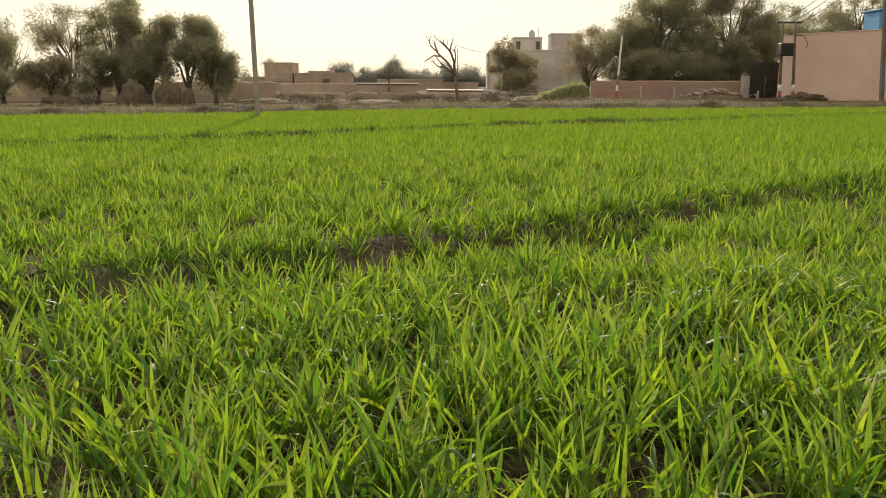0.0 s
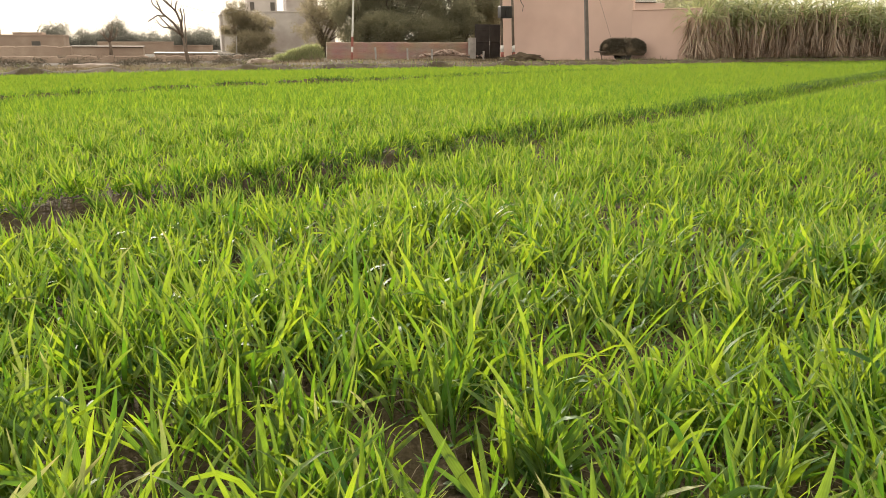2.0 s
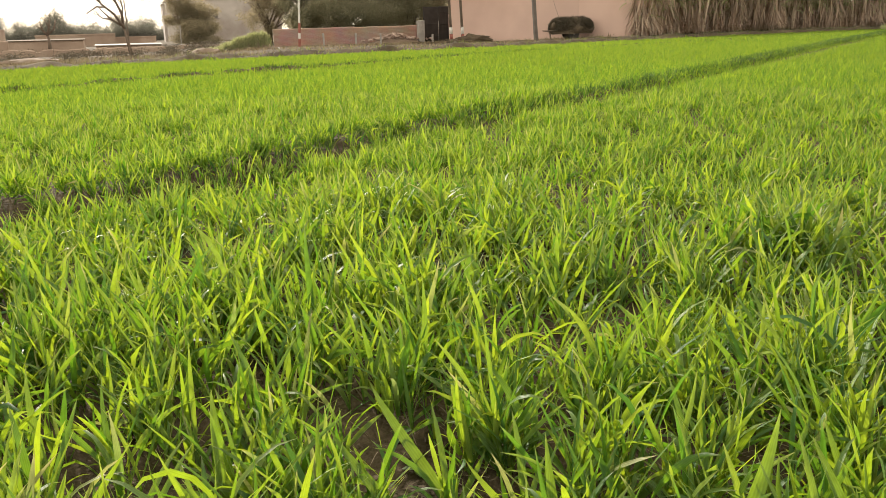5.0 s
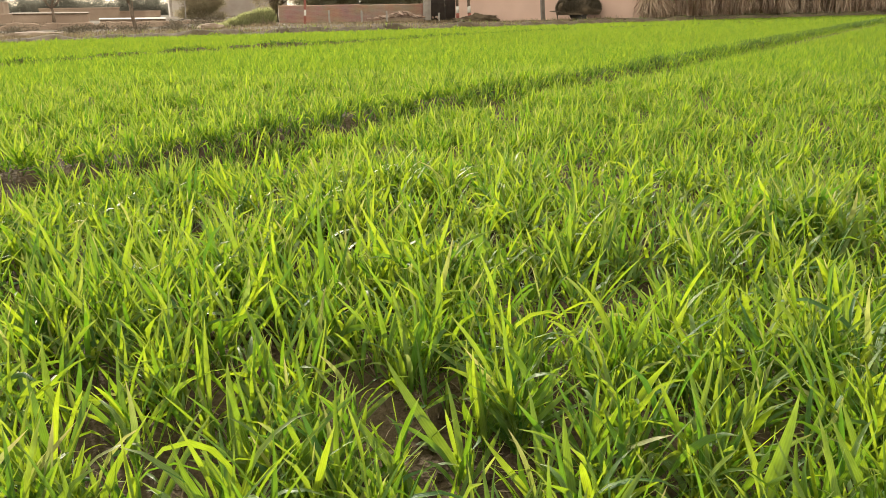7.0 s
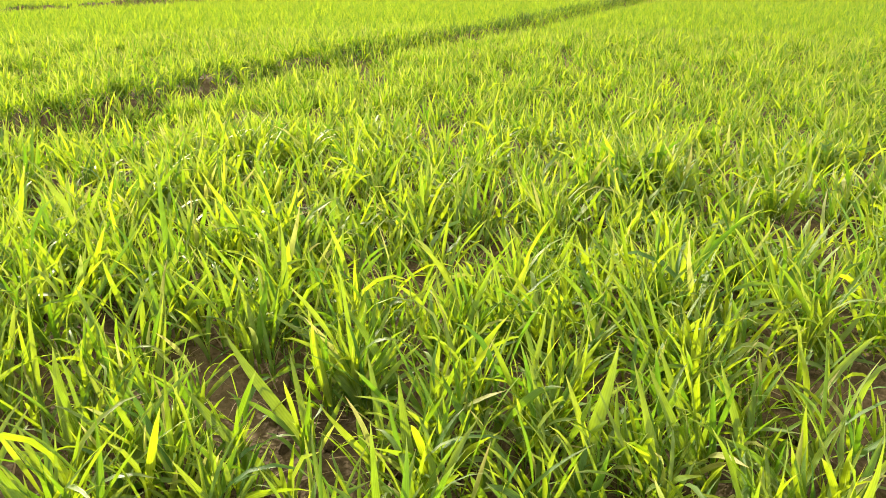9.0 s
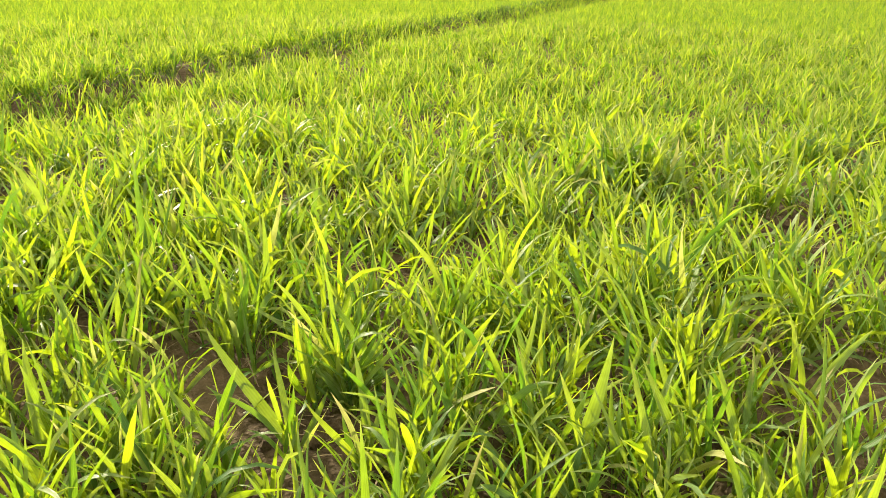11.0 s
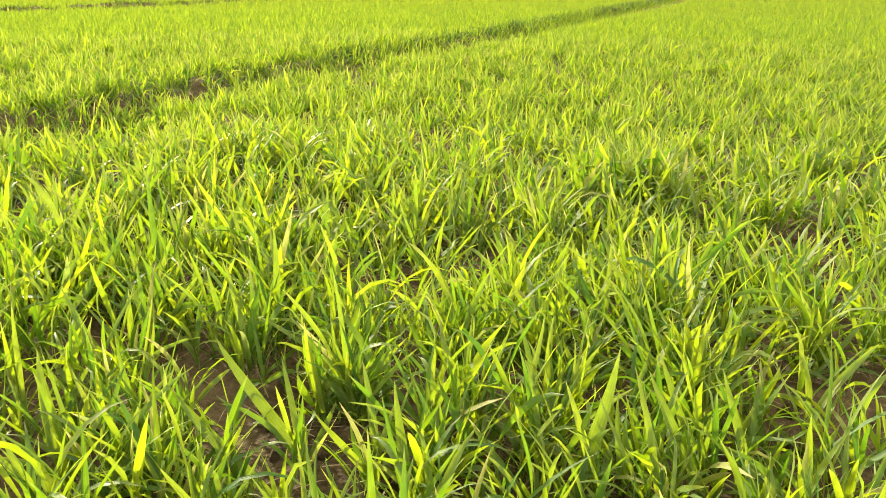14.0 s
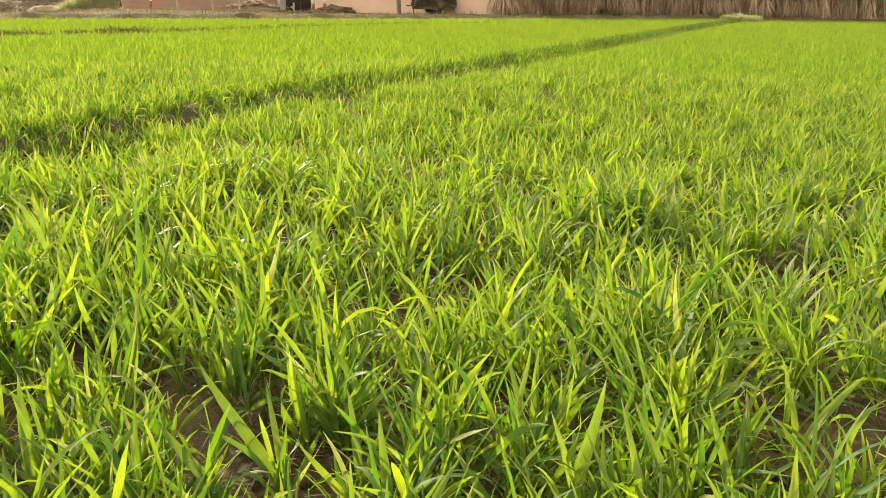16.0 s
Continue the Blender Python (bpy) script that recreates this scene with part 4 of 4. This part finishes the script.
def gate():
    top = thing("gate", (20.2, 51.0, 0.05), "dark closed iron sheet gate between posts", "gate")
    for x, w in ((-0.55, 1.05), (0.52, 1.05)):
        bm = bmesh.new()
        box(bm, (w, 0.05, 2.2), (x, 0, 0), bevel=0.01)
        leaf = part("gate_leaf", bm, DARK_IRON, top)
        for k in range(3):
            bm = bmesh.new()
            box(bm, (w - 0.1, 0.03, 0.06), (x, -0.045, 0.3 + 0.75 * k), bevel=0.006)
            part("rail", bm, DARK_IRON, leaf)
    bm = bmesh.new()
    box(bm, (0.42, 0.42, 1.35), (-1.32, -0.15, 0), bevel=0.02)
    part("gate_post", bm, CONCRETE, top, "pale concrete gate post")
    bm = bmesh.new()
    box(bm, (0.3, 0.3, 2.3), (1.25, 0, 0), bevel=0.02)
    part("gate_post", bm, MUD, top)


gate()
bm = bmesh.new()
for k in range(150):
    x = rng.normal(0, 0.85)
    z = max(0, 0.42 * math.exp(-((x / 1.2) ** 2)) * rng.random())
    box(bm, (0.22, 0.11, 0.075), (x, rng.normal(0, 0.22), z), (rng.uniform(-35, 35), rng.uniform(-35, 35), rng.uniform(0, 360)), 0.008)
rubble = part("brick_heap", bm, RUBBLE)
rubble.matrix_basis = pose(17.1, 50.9, 0.2)
tagged(rubble, "loose heap of pale broken bricks by a wall", "brick heap", kind="stuff")
heap("earth_mound", (17.1, 50.9, -0.05), (1.7, 0.6, 0.36), "low brown earth bank below loose bricks", DIRT, "heap", group="earth mounds", seed=14)
for x, y, h in ((11.8, 48.4, 0.75), (13.9, 48.8, 0.7), (15.6, 49.2, 0.62), (18.3, 47.2, 0.5), (6.8, 95, 2.0)):
    bm = bmesh.new()
    box(bm, (0.1, 0.1, h + 0.15), (0, 0, -0.15), (0, rng.uniform(-3, 3), 0), 0.012)
    post = part("fence_post", bm, CONCRETE)
    post.matrix_basis = pose(*on_land(x, y))
    tagged(post, "short pale concrete fence post", "fence post", "fence posts")


# ---- houses ----
def house(place, blocks, label, material, turn=0.0, openings=()):
    """Flat-roofed blocks (x, y, width, depth, low, high), each with a roof slab and parapet, and openings (x, face y, z, w, h)."""
    top = thing("house", place, label, "house", "village houses", turn=turn)
    for x, y, w, d, low, high in blocks:
        bm = bmesh.new()
        box(bm, (w, d, high - low), (x, y, low), bevel=0.03)
        body = part("wall", bm, material, top)
        bm = bmesh.new()
        for px, py, sx, sy in ((0, -d / 2, w + 0.1, 0.16), (0, d / 2, w + 0.1, 0.16), (-w / 2, 0, 0.16, d - 0.2), (w / 2, 0, 0.16, d - 0.2)):
            box(bm, (sx, sy, 0.22), (x + px, y + py, high - 0.1), bevel=0.02)
        part("roof", bm, material, top)
    for x, y, z, w, h in openings:
        bm = bmesh.new()
        box(bm, (w, 0.12, h), (x, y, z), bevel=0.01)
        win = part("window", bm, GLASS_DARK, top)
        bm = bmesh.new()
        box(bm, (w + 0.2, 0.2, 0.1), (x, y - 0.05, z - 0.1), bevel=0.01)
        part("sill", bm, CONCRETE, win)
    return top


big = house((14.5, 142, -0.4), [(2.0, 0, 17.0, 8, 0, 6.8), (0.0, 1, 4.9, 4, 6.8, 9.0), (6.6, 0.5, 5.3, 4, 6.8, 9.6), (9.2, -1.5, 4.6, 6, 0, 7.2), (-5.6, 1.0, 2.6, 5, 0, 6.3)], "grey two-storey flat-roofed house with rooftop rooms", PLASTER,
            openings=[(-1.6, -1.02, 6.9, 0.7, 1.5), (1.75, -1.02, 6.9, 0.7, 1.5), (7.0, -1.52, 7.2, 0.6, 1.1), (0.8, -4.05, 4.0, 1.1, 1.3), (-2.6, -4.05, 4.0, 1.1, 1.3)])


def water_tank():
    top = thing("water_tank", (15.4, 143.0, 8.75), "pale round plastic water tank on a roof", "water tank")
    bm = bmesh.new()
    rod(bm, [(0, 0, 0), (0, 0, 0.05), (0, 0, 0.8), (0, 0, 1.0), (0, 0, 1.15), (0, 0, 1.22)], [0.5, 0.53, 0.53, 0.45, 0.2, 0.18], 16)
    part("tank_body", bm, WATER_TANK, top, smooth=True)
    bm = bmesh.new()
    rod(bm, [(0, 0, 1.2), (0, 0, 1.28)], [0.22, 0.2], 12)
    part("lid", bm, DARK_IRON, top)


water_tank()
bm = bmesh.new()
rod(bm, [(0, 0, -0.2), (0, 0, 1.6)], [0.05, 0.04], 8)
mast = part("roof_pipe", bm, CONCRETE)
mast.matrix_basis = pose(16.4, 141.5, 8.9)
tagged(mast, "thin upright pipe on a flat roof", "pipe")
# the thin second opening is no window: its sill draws a pale lintel
house((-27, 140, -0.5), [(-0.65, 0, 4.7, 6, 0, 4.75), (6.6, 0, 9.2, 7, 0, 3.05), (-4.5, 1, 6.5, 5, 0, 2.4), (6.2, -0.5, 3.9, 4, 3.05, 3.4)], "brown low flat-roofed village house with one upper room", MUD, openings=[(7.4, -3.52, 0.9, 1.2, 1.3), (-0.65, -3.02, 1.9, 1.7, 0.14)])
house((-6, 150, -0.5), [(0, 0, 12, 5, 0, 2.1), (9, 2, 7, 4, 0, 1.5)], "low brown flat-roofed shed among the village houses", MUD)
def shed(place, width, depth, height, label, roof):
    top = thing("shed", place, label, "shed", "village sheds")
    bm = bmesh.new()
    box(bm, (width, depth, height), (0, 0, 0), bevel=0.03)
    part("wall", bm, MUD, top)
    bm = bmesh.new()
    box(bm, (width + 0.2, depth + 0.3, 0.07), (0, 0, height), (1.5, 0.4, 0), 0.02)
    part("roof", bm, roof, top)


shed((-6.4, 92, -0.42), 7.0, 4, 1.3, "long low mud shed with a dark flat thatch roof", STRAW)
shed((1.2, 80, -0.42), 5.5, 3, 0.7, "low lean-to with a pale roof", CONCRETE)
shed((-15.5, 66, -0.4), 3.2, 3, 1.0, "low brown mud animal shed", STRAW)
house((26, 75, 0), [(0, 0, 5, 4, 0, 3.6)], "plain pale house behind trees", PLASTER)
wall_run("wall_mud", (-34, 55), (-11.5, 56), 1.35, 0.35, MUD, "low brown mud wall behind trees", top=0.0, uneven=0.14, steps=220)
wall_run("wall_mud_far", (-12, 68), (9, 66), 0.5, 0.2, MUD, "low crumbling brown mud wall", top=0.0, uneven=0.16, steps=220)
wall_run("wall_mud_yard", (-16, 80), (-8.4, 78.6), 1.25, 0.35, MUD, "brown mud yard wall before a house", top=0.0, uneven=0.07, steps=120)

def louvred_house():
    top = thing("house", (29.6, 46.2, 0.1), "house corner with a white louvred window", "house", "village houses", turn=-20)
    bm = bmesh.new()
    box(bm, (2.2, 2.0, 3.4), (-0.6, 0.6, 0), bevel=0.03)
    part("wall", bm, PINK, top)
    bm = bmesh.new()
    box(bm, (1.3, 0.1, 0.6), (-0.75, -0.45, 3.4), bevel=0.02)
    win = part("window", bm, GLASS_DARK, top)
    for k in range(3):
        bm = bmesh.new()
        box(bm, (1.3, 0.06, 0.08), (-0.75, -0.54, 3.45 + 0.21 * k), bevel=0.01)
        part("slat", bm, PAINT_WHITE, win)


louvred_house()

# a blue rooftop room beyond the pink wall
top = thing("house", (32.45, 60.0, 0.1), "house with a blue-painted rooftop room", "house", "village houses")
bm = bmesh.new()
box(bm, (5.2, 3.0, 4.4), (0.4, 0.4, 0), bevel=0.03)
part("wall", bm, PLASTER, top)
bm = bmesh.new()
box(bm, (2.7, 2.2, 1.55), (0, 0, 4.4), bevel=0.04)
room = part("rooftop_room", bm, BLUE, top)
bm = bmesh.new()
box(bm, (2.95, 2.5, 0.12), (0, 0, 5.95), bevel=0.02)
part("roof", bm, BLUE, room)
bm = bmesh.new()
box(bm, (0.5, 0.08, 0.6), (0.9, -1.1, 4.8), bevel=0.01)
part("window", bm, GLASS_DARK, room)


# ---- cart with fodder ----
def fodder_cart():
    top = thing("fodder_cart", on_land(22.55, 37.9), "small cart heaped with dark dry fodder by a wall", "cart", turn=-8)
    bm = bmesh.new()
    box(bm, (2.1, 1.0, 0.08), (0.05, 0, 0.42), bevel=0.01)
    part("bed", bm, DEADWOOD, top)
    for y in (-0.42, 0.42):
        bm = bmesh.new()
        rod(bm, [(0.0, y - 0.06, 0.3), (0.0, y + 0.06, 0.3)], [0.3, 0.3], 20)
        wheel = part("wheel", bm, DARK_IRON, top)
        bm = bmesh.new()
        rod(bm, [(0.0, y - 0.08, 0.3), (0.0, y + 0.08, 0.3)], [0.07, 0.07], 10)
        part("hub", bm, CONCRETE, wheel)
        bm = bmesh.new()
        rod(bm, [(-0.9, y * 0.8, 0.45), (-1.45, y * 0.7, 0.46)], [0.035, 0.03], 7)
        part("shaft", bm, DEADWOOD, top)
    bm = bmesh.new()
    box(bm, (0.55, 0.7, 0.4), (0.05, 0, 0.04), bevel=0.04)
    part("axle_block", bm, DARK_IRON, top)
    bm = bmesh.new()
    rod(bm, [(-1.15, 0, 0.46), (-1.13, 0, 0.0)], [0.035, 0.03], 7)
    part("prop", bm, DEADWOOD, top)
    load = heap("fodder", (22.57, 37.9, 0.5), (1.16, 0.62, 0.68), "dark heap of dry brushwood fodder", STRAW, "fodder", 0.1, seed=21, sharp=0.45)
    n = 7000
    u = rng.normal(size=(n, 3))
    u /= np.linalg.norm(u, axis=1)[:, None]
    u[:, 2] = np.abs(u[:, 2])
    u = np.sign(u) * np.abs(u) ** 0.6
    root = np.array([22.57, 37.9, 0.46]) + u * (1.14, 0.63, 0.72)
    v, q, a = blades(root, np.arctan2(u[:, 1], u[:, 0]) + rng.normal(0, 0.8, n), rng.uniform(0.2, 1.6, n), rng.uniform(0, 1.2, n), rng.uniform(0.06, 0.2, n), rng.uniform(0.015, 0.035, n), rng.normal(0, 1, n), 2)
    tagged(mesh_object("loose_straw", v, q, FODDER, along=0 * a), "loose dark stalks sticking out of the load", "fodder", kind="stuff")


fodder_cart()

# ---- sugarcane ----
CANE_X, CANE_Y = [24.6, 31, 37.5, 47, 60], [34.8, 36.7, 37.0, 34.2, 27]
m = 160
clump_x = np.r_[25.2 + np.linspace(0, 30, 54), 25.9 + np.linspace(0, 29, 53), 26.6 + np.linspace(0, 29, 53)] + rng.normal(0, 0.2, m)
row = np.repeat([0, 1, 2], [54, 53, 53])
clump_y = np.interp(clump_x, CANE_X, CANE_Y) + 0.2 + 0.75 * row + rng.normal(0, 0.15, m) + np.where((row == 0) & (rng.random(m) < 0.4), rng.uniform(0.4, 1.0, m), 0.0)
clump_tall = rng.uniform(2.2, 3.05, m) * np.where(rng.random(m) < 0.15, 0.7, 1.0)
which = np.repeat(np.arange(m), 11)
n = len(which)
cx, cy = clump_x[which] + rng.normal(0, 0.13, n), clump_y[which] + rng.normal(0, 0.13, n)
roots = np.stack([cx, cy, land(cx, cy)], -1)
tall = clump_tall[which] * rng.uniform(0.82, 1.05, n)
slant, tilt = np.arctan2(cy - clump_y[which], cx - clump_x[which]) + rng.normal(0, 0.5, n), np.abs(rng.normal(0.0, 0.12, n))
heads = roots + np.stack([tall * np.sin(tilt) * np.cos(slant), tall * np.sin(tilt) * np.sin(slant), tall * np.cos(tilt)], -1)
stalks = [blades(roots - (0, 0, 0.05), slant, tilt, 0 * tilt, tall, np.full(n, 0.05), rng.normal(0, 1.5, n), 3)]
green, dry = [], []
# leaves arch out of the head of each clump and hang down, in green clumps also lower on the stalks
lush = np.clip(np.where(rng.random(m) < 0.55, rng.normal(0.85, 0.12, m), rng.normal(0.3, 0.15, m)), 0.05, 1.0)[which]
for k in range(11):
    low = k >= 6
    pick = np.nonzero(rng.random(n) < (lush * 0.75 if low else 0.35 + 0.45 * lush))[0]
    c = len(pick)
    f = rng.uniform(0.35 if low else 0.75, 1.0, c)[:, None]
    start = roots[pick] * (1 - f) + heads[pick] * f
    lean = rng.uniform(0.1, 0.9, c) + 0.6 * (k % 2)
    green.append(blades(start, slant[pick] + rng.normal(0, 1.2, c), lean, np.minimum(rng.uniform(1.0, 2.9, c), 3.0 - lean), rng.uniform(0.5, 1.1 if low else 2.2, c), rng.uniform(0.03, 0.08, c), rng.normal(0, 0.6, c), 5))
# dry leaves hang close to the stalks, crumpled and kinked
for k in range(15):
    pick = np.nonzero(rng.random(n) < 1.2 - lush)[0]
    c = len(pick)
    f = rng.uniform(0.3, 0.97, c)[:, None]
    start = roots[pick] * (1 - f) + heads[pick] * f
    lean = rng.uniform(2.75, 3.14, c)
    dry.append(blades(start, slant[pick] + rng.normal(0, 1.4, c), lean, rng.uniform(-0.45, 0.3, c), np.minimum(rng.uniform(0.5, 1.7, c), f[:, 0] * tall[pick] + 0.1), rng.uniform(0.035, 0.1, c), rng.normal(0, 1.1, c), 4))
# here and there a skirt of dead leaves spreads to the ground
skirt = np.nonzero((rng.random(m) < 0.3)[which] & (row[which] == 0))[0]
for k in range(14):
    c = len(skirt)
    f = rng.uniform(0.3, 0.55, c)[:, None]
    start = roots[skirt] * (1 - f) + heads[skirt] * f
    dry.append(blades(start, slant[skirt] + rng.normal(0, 1.0, c), rng.uniform(2.45, 2.9, c), rng.uniform(-0.35, 0.1, c), f[:, 0] * tall[skirt] * rng.uniform(0.85, 1.15, c), rng.uniform(0.03, 0.08, c), rng.normal(0, 0.6, c), 3))
start = roots + np.stack([rng.normal(0, 0.2, n), -0.15 + rng.normal(0, 0.2, n), rng.uniform(0.05, 0.5, n)], -1)
dry.append(blades(start, rng.uniform(0, 6.283, n), rng.uniform(0.3, 2.0, n), rng.uniform(0.2, 1.0, n), rng.uniform(0.3, 0.7, n), rng.uniform(0.03, 0.07, n), rng.normal(0, 0.8, n), 3))
cane = thing("sugarcane_stand", on_land(40, 35), "tall sugarcane with green tops and hanging dry leaves", "sugarcane", kind="stuff")
offset = np.array(cane.matrix_basis.translation)
for name, pieces, material in (("stalks", stalks, CANE_DRY), ("green_leaves", green, CANE_GREEN), ("dry_leaves", dry, CANE_DRY)):
    v, q, a = joined(pieces)
    mesh_object(name, v - offset, q, material, cane, along=0 * a)

# ---- litter along the edge ----
for x, y in ((-2.4, 29.0), (-7.6, 37), (3.4, 42), (8.3, 44), (-6.8, 39)):
    bm = bmesh.new()
    bmesh.ops.create_icosphere(bm, subdivisions=2, radius=0.08)
    for v in bm.verts:
        v.co = v.co * (1 + 1.1 * noise.noise(v.co * 14)) * (0.7 if v.co.z > 0 else 0.3)
    bag = part("litter", bm, LITTER, smooth=True)
    bag.matrix_basis = pose(*on_land(x, y, 0.04))
    tagged(bag, "crumpled white plastic litter on the ground", "litter", "litter")
